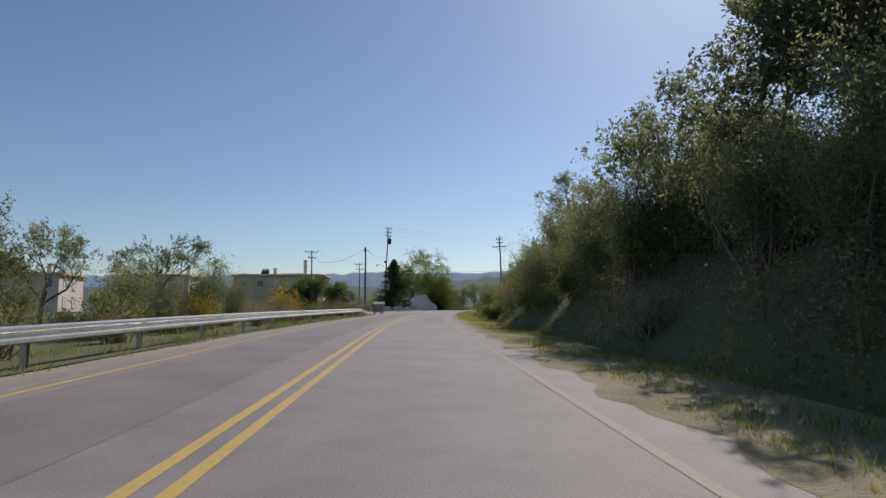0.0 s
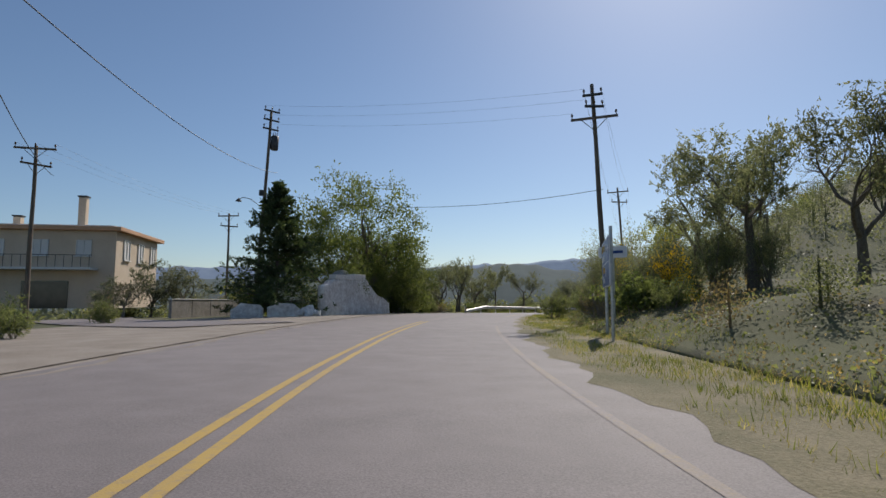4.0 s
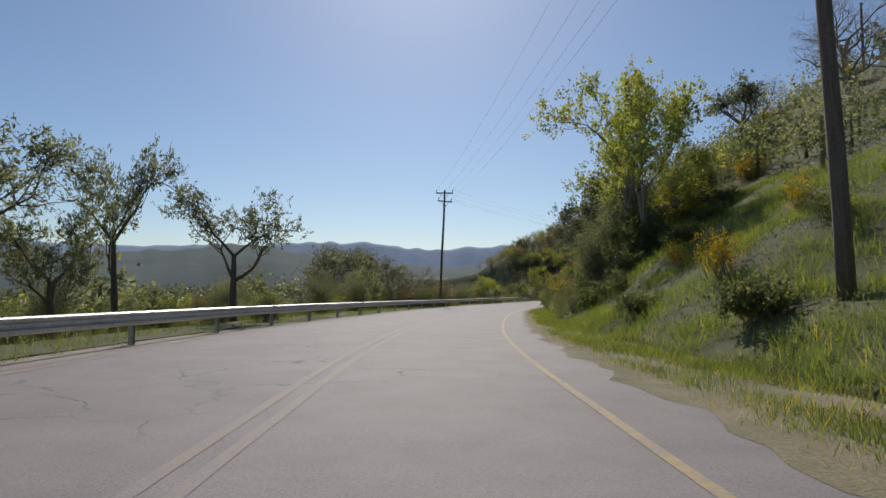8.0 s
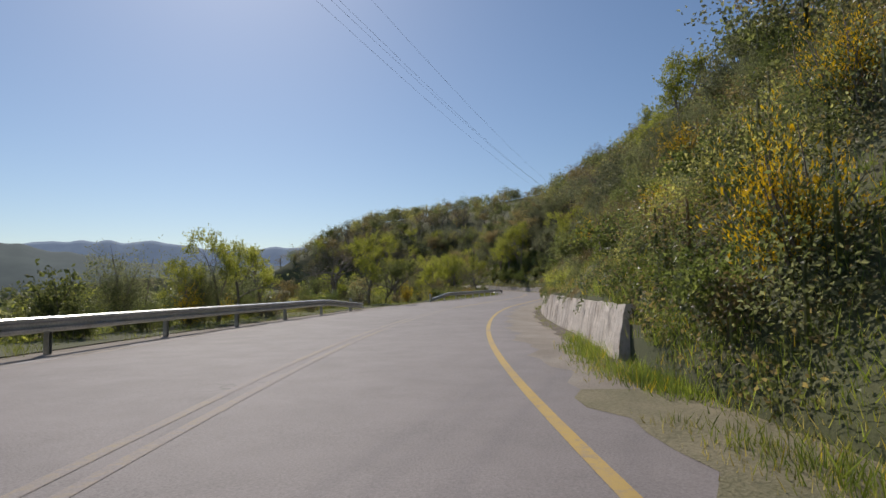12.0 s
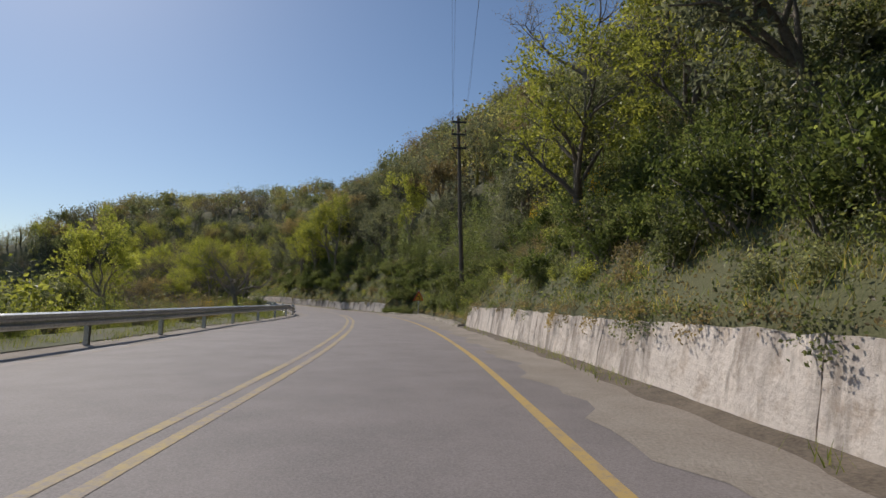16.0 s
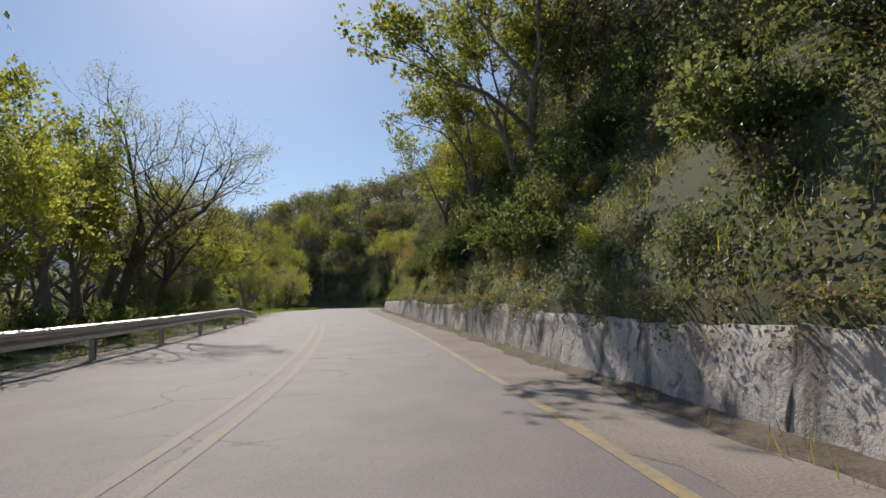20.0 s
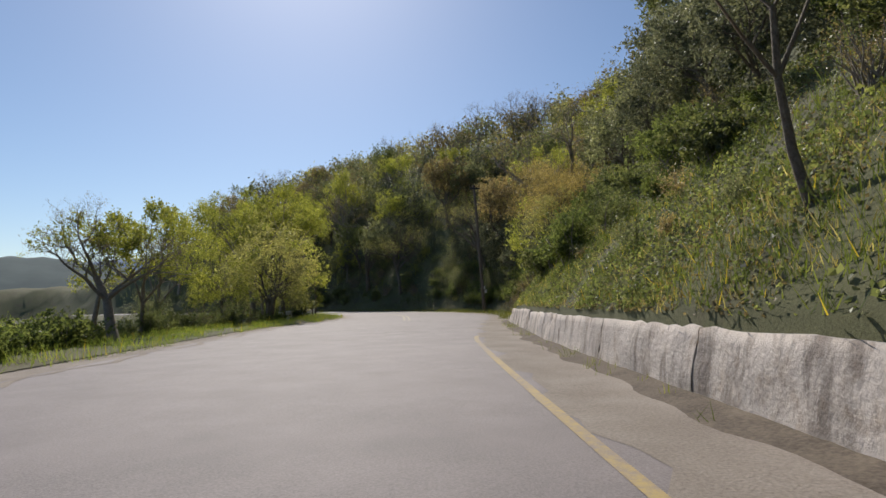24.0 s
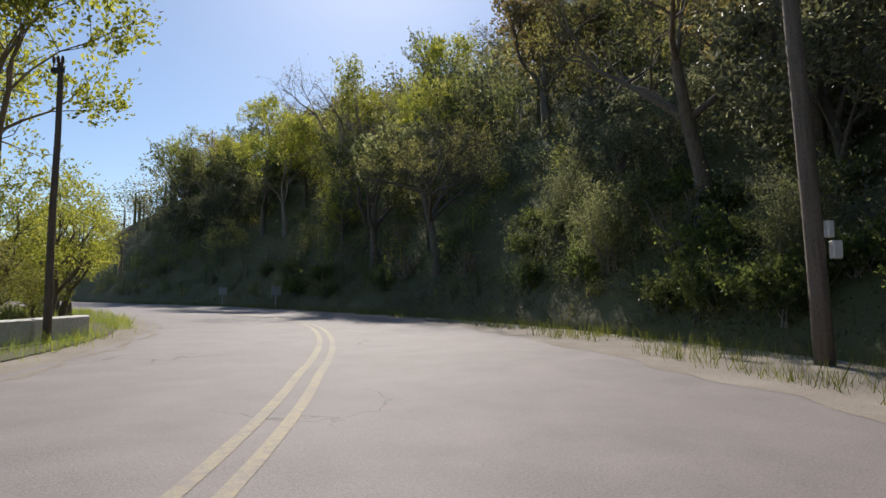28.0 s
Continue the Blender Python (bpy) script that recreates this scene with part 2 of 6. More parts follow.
WHITEWASH = plain("flaking whitewash", (0.52, 0.46, 0.4), (0.84, 0.82, 0.78), 1.9, 0.92, detail=10.0, grain=5.0, bump_d=0.06)
STEEL = plain("galvanised steel", (0.42, 0.43, 0.43), (0.62, 0.62, 0.60), 2.0, 0.42, 0.85, grain=20.0)
WOOD = plain("weathered pole wood", (0.10, 0.075, 0.055), (0.19, 0.155, 0.12), 3.0, 0.9, stretch=(6, 6, 0.5), grain=30.0, bump_d=0.01)
BARK = plain("bark", (0.09, 0.07, 0.05), (0.19, 0.16, 0.12), 5.0, 0.95, stretch=(3, 3, 0.6), grain=25.0, bump_d=0.02)
PALEBARK = plain("pale twig bark", (0.17, 0.14, 0.11), (0.3, 0.26, 0.21), 5.0, 0.95, grain=25.0)
IRON = plain("dark iron", (0.05, 0.05, 0.05), (0.10, 0.095, 0.09), 4.0, 0.6, 0.4)
CABLE = plain("black cable", (0.03, 0.03, 0.03), (0.05, 0.05, 0.05), 4.0, 0.6)
GLAZE = plain("brown porcelain", (0.10, 0.06, 0.04), (0.16, 0.10, 0.07), 4.0, 0.25)
ROCK = plain("grey rock", (0.2, 0.18, 0.16), (0.36, 0.33, 0.3), 1.5, 0.95, grain=12.0, bump_d=0.05)
OLIVE = leaf_material("olive leaves", (0.09, 0.105, 0.06), (0.26, 0.265, 0.17), trans=0.66)
DUSK = leaf_material("grey-green holm oak leaves", (0.072, 0.082, 0.058), (0.215, 0.22, 0.165), trans=0.6)
SPRING = leaf_material("young yellow-green leaves", (0.17, 0.195, 0.04), (0.42, 0.42, 0.11), trans=0.66)
EVERGREEN = leaf_material("dark evergreen leaves", (0.065, 0.09, 0.032), (0.19, 0.22, 0.08), trans=0.66)
SHRUB = leaf_material("shrub leaves", (0.07, 0.092, 0.04), (0.21, 0.225, 0.105), trans=0.64)
BROOM = leaf_material("broom twigs in flower", (0.05, 0.075, 0.025), (0.13, 0.15, 0.05), (0.78, 0.52, 0.02), 0.5, 0.4)
DRY = leaf_material("reddish buds and dry leaves", (0.17, 0.13, 0.075), (0.34, 0.27, 0.15), trans=0.5)
BUDS = leaf_material("pale buds and opening leaves", (0.19, 0.18, 0.07), (0.42, 0.4, 0.17), trans=0.6)
IVY = leaf_material("glossy ivy leaves", (0.09, 0.12, 0.04), (0.3, 0.33, 0.13), trans=0.5)
RUSSET = leaf_material("brownish opening leaves", (0.18, 0.14, 0.06), (0.4, 0.32, 0.15), trans=0.6)
# greyer leaf tone: distance haze put into the colour
VALLEY = leaf_material("haze-greyed valley foliage", (0.075, 0.09, 0.06), (0.17, 0.18, 0.12), trans=0.4)
CONIFER = leaf_material("conifer needles", (0.05, 0.085, 0.04), (0.14, 0.18, 0.085), trans=0.55)
GRASS = leaf_material("grass blades", (0.075, 0.105, 0.02), (0.22, 0.225, 0.065), trans=0.66)
STRAW = leaf_material("dry grass", (0.25, 0.21, 0.09), (0.46, 0.4, 0.2), trans=0.66)
BANKGRASS = leaf_material("flowering bank grass", (0.11, 0.16, 0.03), (0.3, 0.35, 0.08), (0.66, 0.5, 0.06), 0.06, 0.5)

# ---- mesh helpers ----
def link(name, me, mat, parent=None, label=""):
    ob = new(name, me)
    if not me.materials:
        me.materials.append(mat)
    if parent is not None:
        ob.parent = parent
    return tagged(ob, label)


def part(name, bm, mat, parent, label="", smooth=False):
    me = bpy.data.meshes.new(name)
    bm.to_mesh(me)
    bm.free()
    if smooth:
        me.shade_smooth()
    return link(name, me, mat, parent, label)


def fast(name, verts, faces, smooth=False):
    """A mesh from arrays: verts (n, 3), faces (m, k)."""
    verts, faces = np.asarray(verts, np.float32), np.asarray(faces, np.int32)
    me = bpy.data.meshes.new(name)
    n, k = faces.shape
    me.vertices.add(len(verts))
    me.vertices.foreach_set("co", verts.ravel())
    me.loops.add(n * k)
    me.loops.foreach_set("vertex_index", faces.ravel())
    me.polygons.add(n)
    me.polygons.foreach_set("loop_start", np.arange(0, n * k, k, dtype=np.int32))
    me.polygons.foreach_set("use_smooth", np.full(n, smooth))
    me.update(calc_edges=True)
    return me


def box(bm, size, m=None, bevel=0.0):
    r = bmesh.ops.create_cube(bm, size=1.0, matrix=(m or Matrix()) @ Matrix.Diagonal((*size, 1)))
    if bevel:
        es = list({e for v in r["verts"] for e in v.link_edges})
        bmesh.ops.bevel(bm, geom=es, offset=bevel, segments=1, affect="EDGES")
    return bm


def tube(bm, pts, radii, sides=8, cap=True):
    rings = []
    for i, p in enumerate(pts):
        d = (Vector(pts[min(len(pts) - 1, i + 1)]) - Vector(pts[max(0, i - 1)])).normalized()
        x = d.cross(Vector((1, 0, 0)) if abs(d.z) > 0.8 else Vector((0, 0, 1))).normalized()
        y = d.cross(x)
        rings.append([bm.verts.new(Vector(p) + (x * math.cos(k * 2 * math.pi / sides) + y * math.sin(k * 2 * math.pi / sides)) * radii[i]) for k in range(sides)])
    for r0, r1 in zip(rings, rings[1:]):
        for k in range(sides):
            bm.faces.new((r0[k], r0[(k + 1) % sides], r1[(k + 1) % sides], r1[k]))
    if cap:
        bm.faces.new(rings[0][::-1])
        bm.faces.new(rings[-1])
    return bm


def thing(name, m, label, category, group="", kind=""):
    e = new(name)
    e.matrix_world = m
    return tagged(e, label, category, group, kind)


# ---- the line of the road ----
KNOTS = [(3.1, -59.9), (2.5, -47.9), (1.9, -36.0), (1.3, -24.0), (0.6, -12.0), (0.0, 0.0), (-0.6, 12.4), (-1.1, 23.7), (-1.4, 36.1), (-1.5, 48.1), (-1.2, 60.0), (-0.5, 71.7), (1.3, 83.6), (4.2, 95.3), (8.3, 106.4), (13.9, 117.4), (20.3, 127.4), (27.5, 136.6), (35.8, 146.1), (44.0, 154.4), (53.2, 162.4), (62.7, 169.2), (73.1, 175.3), (84.1, 180.3), (95.4, 185.2), (106.1, 190.5), (116.4, 196.5), (126.0, 203.5), (134.8, 211.8), (142.5, 220.6), (150.1, 230.3), (157.6, 239.7), (165.5, 248.7), (173.4, 257.2), (181.6, 266.3), (188.2, 276.4), (192.2, 287.7), (193.3, 299.6), (192.7, 311.6), (190.8, 323.5), (187.8, 335.1), (184.7, 346.7), (181.6, 358.2), (178.5, 369.8), (175.4, 381.4), (172.2, 393.0)]


def spline(knots, step=1.0):
    out = []
    k = [Vector((*p, 0)) for p in knots]
    k = [k[0] * 2 - k[1], *k, k[-1] * 2 - k[-2]]
    for a, b, c, d in zip(k, k[1:], k[2:], k[3:]):
        n = max(1, round((c - b).length / step))
        for i in range(n):
            t = i / n
            out.append(0.5 * (2 * b + (c - a) * t + (2 * a - 5 * b + 4 * c - d) * t * t + (3 * b - a - 3 * c + d) * t ** 3))
    return np.array([tuple(v) for v in out])


LINE = spline(KNOTS)
TAN = np.gradient(LINE[:, :2], axis=0)
TAN /= np.linalg.norm(TAN, axis=1)[:, None]
RIGHT = np.stack([TAN[:, 1], -TAN[:, 0]], 1)
ARC = np.concatenate([[0], np.cumsum(np.linalg.norm(np.diff(LINE[:, :2], axis=0), axis=1))]) - 60.0


def curve_of(table):
    xs, ys = zip(*table)
    return lambda s: np.interp(s, xs, ys)


GRADE = curve_of([(-60, -1.10), (0, -1.10), (20, -0.95), (60, -0.93), (85, -0.75), (100, -0.71), (125, -1.11), (150, -1.55), (175, -1.98), (195, -2.10), (215, -2.05), (260, -1.97), (280, -1.90), (295, -1.62), (310, -1.34), (330, -1.22), (355, -1.22), (480, -1.22)])
LINE[:, 2] = np.convolve(np.pad(GRADE(ARC), 8, mode="edge"), np.ones(17) / 17, mode="valid")

edge_r = curve_of([(-60, 2.6), (75, 2.6), (92, 2.7), (125, 2.9), (150, 2.6), (168, 1.7), (180, 2.1), (240, 2.2), (262, 2.4), (280, 1.8), (300, 1.8), (330, 1.6), (342, 2.6), (352, 4.4), (380, 5.2), (440, 5.0)])
edge_l = curve_of([(-60, -5.4), (60, -5.6), (78, -5.8), (90, -6.3), (101, -7.2), (114, -7.1), (125, -6.6), (150, -6.6), (173, -7.4), (215, -6.9), (240, -6.4), (257, -4.7), (270, -5.6), (283, -5.8), (300, -4.9), (325, -6.4), (340, -7.0), (356, -5.0), (372, -4.3), (440, -4.0)])
mid_line = curve_of([(-60, -1.5), (75, -1.6), (90, -1.8), (123, -1.55), (166, -2.2), (215, -2.0), (240, -1.9), (280, -1.55), (330, -1.9), (350, -1.4), (362, -0.7), (374, 0.6), (400, 1.0), (440, 1.0)])
rail_u = curve_of([(-60, -6.6), (13, -6.6), (58, -6.4), (104, -7.4), (130, -6.9), (173, -7.7), (215, -7.2), (240, -6.8), (257, -5.1), (268, -5.9), (285, -5.7), (302, -5.2)])
foot = curve_of([(-60, 4.2), (40, 4.6), (60, 4.8), (92, 4.8), (125, 5.0), (150, 4.0), (168, 2.9), (178, 2.9), (185, 3.45), (240, 3.45), (258, 4.6), (266, 3.4), (280, 2.95), (300, 3.0), (330, 3.0), (342, 3.6), (352, 6.3), (362, 8.0), (376, 7.2), (390, 6.6), (440, 6.0)])
step_r = curve_of([(-60, 0.0), (176, 0.0), (181, 1.0), (240, 1.0), (243, 0.3), (265, 0.3), (266.3, 1.0), (302, 0.98), (310, 0.9), (338, 0.76), (342, 0.1), (450, 0.1)])
slope_r = curve_of([(-60, 1.0), (40, 1.0), (62, 0.7), (78, 0.25), (100, 0.22), (120, 0.55), (140, 0.75), (158, 1.15), (185, 0.95), (205, 1.0), (230, 1.15), (250, 1.25), (300, 1.25), (318, 1.12), (340, 1.1), (360, 1.2), (440, 1.15)])
top_r = curve_of([(-60, 9), (30, 8), (60, 5), (80, 2.2), (100, 3), (125, 18), (150, 27), (180, 36), (220, 48), (270, 60), (340, 58), (380, 50), (440, 42), (460, 14), (485, 6)])
fall_l = curve_of([(-60, 0.03), (60, 0.02), (100, 0.02), (112, 0.2), (300, 0.2), (316, 0.1), (350, 0.12), (440, 0.12)])


def road_frame(x, y):
    """s, u and road height of the nearest place on the line."""
    s, u, z = np.empty(len(x)), np.empty(len(x)), np.empty(len(x))
    for i in range(0, len(x), 4000):
        d = (x[i:i + 4000, None] - LINE[None, :, 0]) ** 2 + (y[i:i + 4000, None] - LINE[None, :, 1]) ** 2
        k = d.argmin(1)
        dx, dy = x[i:i + 4000] - LINE[k, 0], y[i:i + 4000] - LINE[k, 1]
        s[i:i + 4000] = ARC[k]
        side = dx * RIGHT[k, 0] + dy * RIGHT[k, 1]
        u[i:i + 4000] = np.where(side < 0, -1, 1) * np.sqrt(d.min(1))
        z[i:i + 4000] = LINE[k, 2]
    return s, u, z


def wave(x, y, size, seed):
    r = np.random.RandomState(seed)
    out = 0
    for k in range(6):
        a, p, q = r.rand() * 6.3, r.rand() * 6.3, 0.6 + r.rand() * 1.6
        out = out + np.sin((x * math.cos(a) + y * math.sin(a)) / size * q * 2 + p) / 6
    return out


def height(x, y):
    x, y = np.atleast_1d(np.asarray(x, float)), np.atleast_1d(np.asarray(y, float))
    s, u, z = road_frame(x, y)
    v = u - foot(s)
    tr = top_r(s)
    rise = tr * (1 - np.exp(-np.maximum(v, 0) * slope_r(s) / tr)) + np.where(v > 0, step_r(s), 0)
    rise = rise + np.clip(v / 12, 0, 1) * wave(x, y, 16, 3) * 1.2 + np.clip(v / 2.5, 0, 1) * wave(x, y, 3.2, 11) * 0.55
    w = -u + edge_l(s) - 3.0
    drop = -9 * (1 - np.exp(-np.maximum(w, 0) * fall_l(s) / 9)) + np.clip(w / 25, 0, 1) * wave(x, y, 30, 5) * 1.0
    h = z + np.where(u > 0, rise, drop)
    # distance: a wide valley
    dx, dy = x - 60, y - 120
    r = np.hypot(dx, dy)
    az = np.degrees(np.arctan2(dx, dy))
    far = np.clip((r - 260) / 500, 0, 1)
    far = far * far * (3 - 2 * far)
    valley = -26 + wave(x, y, 180, 7) * 8
    back = 40 / (1 + np.exp(-(az - 62) / 6)) / (1 + np.exp((az - 185) / 6))
    return h * (1 - far) + far * (valley + back)


def on(s, u, lift=0.0, ground=True):
    """The place at s metres along the road and u metres to its right."""
    x, y, z = (float(np.interp(s, ARC, LINE[:, k])) for k in range(3))
    rx, ry = (float(np.interp(s, ARC, RIGHT[:, k])) for k in range(2))
    p = Vector((x + rx * u, y + ry * u, z))
    if ground and not (edge_l(s) - 0.95 < u < edge_r(s) + 0.65):
        p.z = float(height([p.x], [p.y])[0])
    p.z += lift
    return p


def heading(s):
    return math.degrees(math.atan2(-float(np.interp(s, ARC, TAN[:, 0])), float(np.interp(s, ARC, TAN[:, 1]))))


def ribbon(name, s0, s1, bands, step=1.0):
    """A strip along the road; bands give u and lift across it as functions of s."""
    ss = np.arange(s0, s1 + step / 2, step)
    x, y, z = (np.interp(ss, ARC, LINE[:, k]) for k in range(3))
    rx, ry = (np.interp(ss, ARC, RIGHT[:, k]) for k in range(2))
    cols = []
    for u, lift in bands:
        uu = u(ss) if callable(u) else np.full(len(ss), u)
        ll = lift(ss) if callable(lift) else np.full(len(ss), lift)
        cols.append(np.stack([x + rx * uu, y + ry * uu, z + ll], 1))
    v = np.stack(cols, 1)
    n, k = v.shape[:2]
    i, j = np.meshgrid(np.arange(n - 1), np.arange(k - 1), indexing="ij")
    a = (i * k + j).ravel()
    return fast(name, v.reshape(-1, 3), np.stack([a, a + 1, a + k + 1, a + k], 1), True)


# ---- ground, road, paint ----
def spaced(lo, hi, fine, reach, steps):
    mid = np.arange(lo, hi + 0.1, fine)
    g = fine * np.cumsum(np.geomspace(1.2, reach / fine / 7, steps))
    g = g * reach / g[-1]
    return np.concatenate([(lo - g)[::-1], mid, hi + g])


gx, gy = spaced(-75, 262, 2.0, 4200, 46), spaced(-40, 380, 2.0, 4200, 46)
GX, GY = np.meshgrid(gx, gy, indexing="ij")
gz = height(GX.ravel(), GY.ravel())
gs, gu, _ = road_frame(GX.ravel(), GY.ravel())
gap = np.maximum(gu - foot(gs) - 6.5, edge_l(gs) - 5.0 - gu)
gz = gz - np.where(gu > 0, 2.6, 0.7) * np.clip(1 - gap / 2.6, 0, 1)
ii, jj = np.meshgrid(np.arange(len(gx) - 1), np.arange(len(gy) - 1), indexing="ij")
ga = (ii * len(gy) + jj).ravel()
ground = link("ground", fast("ground", np.stack([GX.ravel(), GY.ravel(), gz], 1), np.stack([ga, ga + len(gy), ga + len(gy) + 1, ga + 1], 1), True), MEADOW)
tagged(ground, "grassy hillside, verge and valley with wooded ridge", "ground", kind="structure")
road = link("road", ribbon("road", -58, 440, [(edge_l, 0.0), (lambda s: edge_l(s) * 0.5, 0.0), (0.0, 0.0), (edge_r, 0.0)]), ASPHALT)
tagged(road, "worn pale asphalt road with cracks", "road", kind="structure")
rag = lambda s: 0.14 * np.sin(s * 1.7) + 0.1 * np.sin(s * 4.3 + 1)


def sheet(name, s0, s1, offsets, mat, label, category, lift=0.0, step=0.75, skirt=0.0):
    """A strip of ground along the road that follows the land."""
    ss = np.arange(s0, s1 + step / 2, step)
    uu = np.stack([o(ss) for o in offsets], 1)
    x = np.interp(ss, ARC, LINE[:, 0])[:, None] + np.interp(ss, ARC, RIGHT[:, 0])[:, None] * uu
    y = np.interp(ss, ARC, LINE[:, 1])[:, None] + np.interp(ss, ARC, RIGHT[:, 1])[:, None] * uu
    z = height(x.ravel(), y.ravel()) + lift
    n, k = uu.shape
    z[::k] -= skirt
    i, j = np.meshgrid(np.arange(n - 1), np.arange(k - 1), indexing="ij")
    a = (i * k + j).ravel()
    me = fast(name, np.stack([x.ravel(), y.ravel(), z], 1), np.stack([a, a + 1, a + k + 1, a + k], 1), True)
    return tagged(link(name, me, mat), label, category, kind="structure")


for nm, bands in (("verge_right", [(lambda s: edge_r(s) - 0.3 + rag(s), 0.003), (lambda s: edge_r(s) + 0.3, 0.0), (lambda s: foot(s) + 0.04, -0.03)]),
                  ("verge_left", [(lambda s: edge_l(s) - 0.9, -0.02), (lambda s: edge_l(s) + 0.3 + rag(s), 0.003)])):
    cut = 177 if nm == "verge_right" else -58
    if cut > 0:
        tagged(link(nm, ribbon(nm, -58, cut, bands, 0.5), VERGE), "dry grass and dusty dirt on the roadside verge", "verge", kind="structure")
    tagged(link(nm, ribbon(nm, cut, 440, bands, 0.5), GRAVEL), "dusty gravel and dirt roadside verge", "verge", kind="structure")
sheet("bank_right", -58, 440, [lambda s, v=v: foot(s) + v for v in (0.0, 0.02, 0.25, 0.6, 1.0, 1.7, 2.6, 3.7, 5.0, 6.5, 8.0, 9.5)], MEADOW, "earth and grass bank at the foot of the hill", "bank", skirt=1.6)
sheet("bank_left", -58, 440, [lambda s, v=v: edge_l(s) - v for v in (8.0, 6.0, 4.5, 3.0, 1.8, 0.8)], MEADOW, "grassy shoulder above the valley", "bank", 0.004)
sheet("apron", 62, 124, [lambda s, v=v: edge_l(s) - 0.25 - v * np.clip(np.minimum((s - 62) / 10, np.interp(s, (62, 96, 104, 116, 124), (1, 1, 0.5, 0.38, 0.1))), 0.05, 1) for v in (10.5, 7.5, 5.0, 2.5, 0.0)], GRAVEL, "dusty gravel apron at the side-road junction", "apron", 0.012)


def ridge(name, radius, crest, mat, label, seed):
    """A mountain chain round the valley, as a solid crest with two flanks."""
    az = np.radians(np.arange(-75, 75, 0.25))
    r = np.random.RandomState(seed)
    h = crest(np.degrees(az))
    for k in range(1, 9):
        h = h * (1 + 0.035 * np.sin(az * 9 * k ** 1.5 + r.rand() * 6.3) / k ** 0.7)
    cols = [np.stack([60 + np.sin(az) * (radius + d), 120 + np.cos(az) * (radius + d), h * f - 30 * (f == 0)], 1) for d, f in ((-420, 0.0), (-260, 0.35), (-120, 0.7), (-40, 0.93), (0, 1.0), (150, 0.7), (400, 0.0))]
    v = np.stack(cols, 1)
    n, k = v.shape[:2]
    i, j = np.meshgrid(np.arange(n - 1), np.arange(k - 1), indexing="ij")
    a = (i * k + j).ravel()
    tagged(link(name, fast(name, v.reshape(-1, 3), np.stack([a, a + 1, a + k + 1, a + k], 1), True), mat), label, "mountains", kind="structure")


ridge("backdrop_far_ridge", 3300, curve_of([(-75, 150), (-30, 170), (0, 205), (11, 222), (17, 252), (22, 238), (26, 232), (30, 205), (33, 222), (40, 240), (60, 190), (75, 160)]), FAR_RIDGE, "mountain ridge on the horizon, blue haze painted in", 3)
ridge("backdrop_wooded_hill", 1500, curve_of([(-75, 30), (-10, 60), (4, 84), (10, 98), (13, 96), (17, 80), (22, 62), (30, 54), (36, 62), (44, 92), (60, 90), (75, 60)]), NEAR_RIDGE, "wooded hill across the valley, haze painted in", 4)


def paint(name, s0, s1, u, width, mat, label):
    me = ribbon(name, s0, s1, [(lambda s: u(s) - width / 2, 0.004), (lambda s: u(s) + width / 2, 0.004)])
    return tagged(link(name, me, mat), label, "road marking", kind="structure")


for side, nm in ((-0.14, "road_marking_centre_left"), (0.14, "road_marking_centre_right")):
    paint(nm, -58, 88, lambda s: mid_line(s) + side, 0.12, YELLOW, "worn yellow double centre line")
    paint(nm, 89, 204, lambda s: mid_line(s) + side, 0.12, GHOST, "almost rubbed-out yellow double centre line")
    paint(nm, 205, 258, lambda s: mid_line(s) + side, 0.12, FADED, "worn yellow double centre line")
    paint(nm, 259, 296, lambda s: mid_line(s) + side, 0.12, GHOST, "almost rubbed-out yellow double centre line")
    paint(nm, 346, 430, lambda s: mid_line(s) + side, 0.12, PALELINE, "faded pale double centre line")
paint("road_marking_edge_right", -58, 84, lambda s: np.minimum(mid_line(s) + 3.3, edge_r(s) - 0.45), 0.11, GHOST, "faded edge line")
paint("road_marking_edge_right", 96, 158, lambda s: np.minimum(mid_line(s) + 3.25, edge_r(s) - 0.4), 0.11, FADED, "faded yellow edge line")
paint("road_marking_edge_right", 158.5, 262, lambda s: np.minimum(mid_line(s) + 3.25, edge_r(s) - 0.4), 0.12, YELLOW, "yellow edge line")
paint("road_marking_edge_right", 262.3, 331, lambda s: np.minimum(mid_line(s) + 3.25, edge_r(s) - 0.4), 0.12, FADED, "faded yellow edge line")
paint("road_marking_edge_left", -58, 68, lambda s: edge_l(s) + 0.6, 0.12, YELLOW, "yellow edge line")
paint("road_marking_edge_left", 104, 300, lambda s: edge_l(s) + 0.6, 0.11, GHOST, "faded yellow edge line")
DIRT = plain("damp dirt and leaf litter", (0.07, 0.052, 0.036), (0.19, 0.15, 0.11), 2.2, 0.95, grain=26.0, bump_d=0.015)
tagged(link("gutter", ribbon("gutter", 178, 342, [(lambda s: foot(s) - 0.95, -0.05), (lambda s: foot(s) - 0.5, lambda s: -0.012 + 0.012 * np.sin(s * 1.3) + 0.01 * np.sin(s * 3.7)), (lambda s: foot(s) - 0.15, 0.05)], 0.25), DIRT), "strip of dirt and dead leaves along the foot of the wall", "verge", kind="structure")
r3 = np.random.RandomState(3)
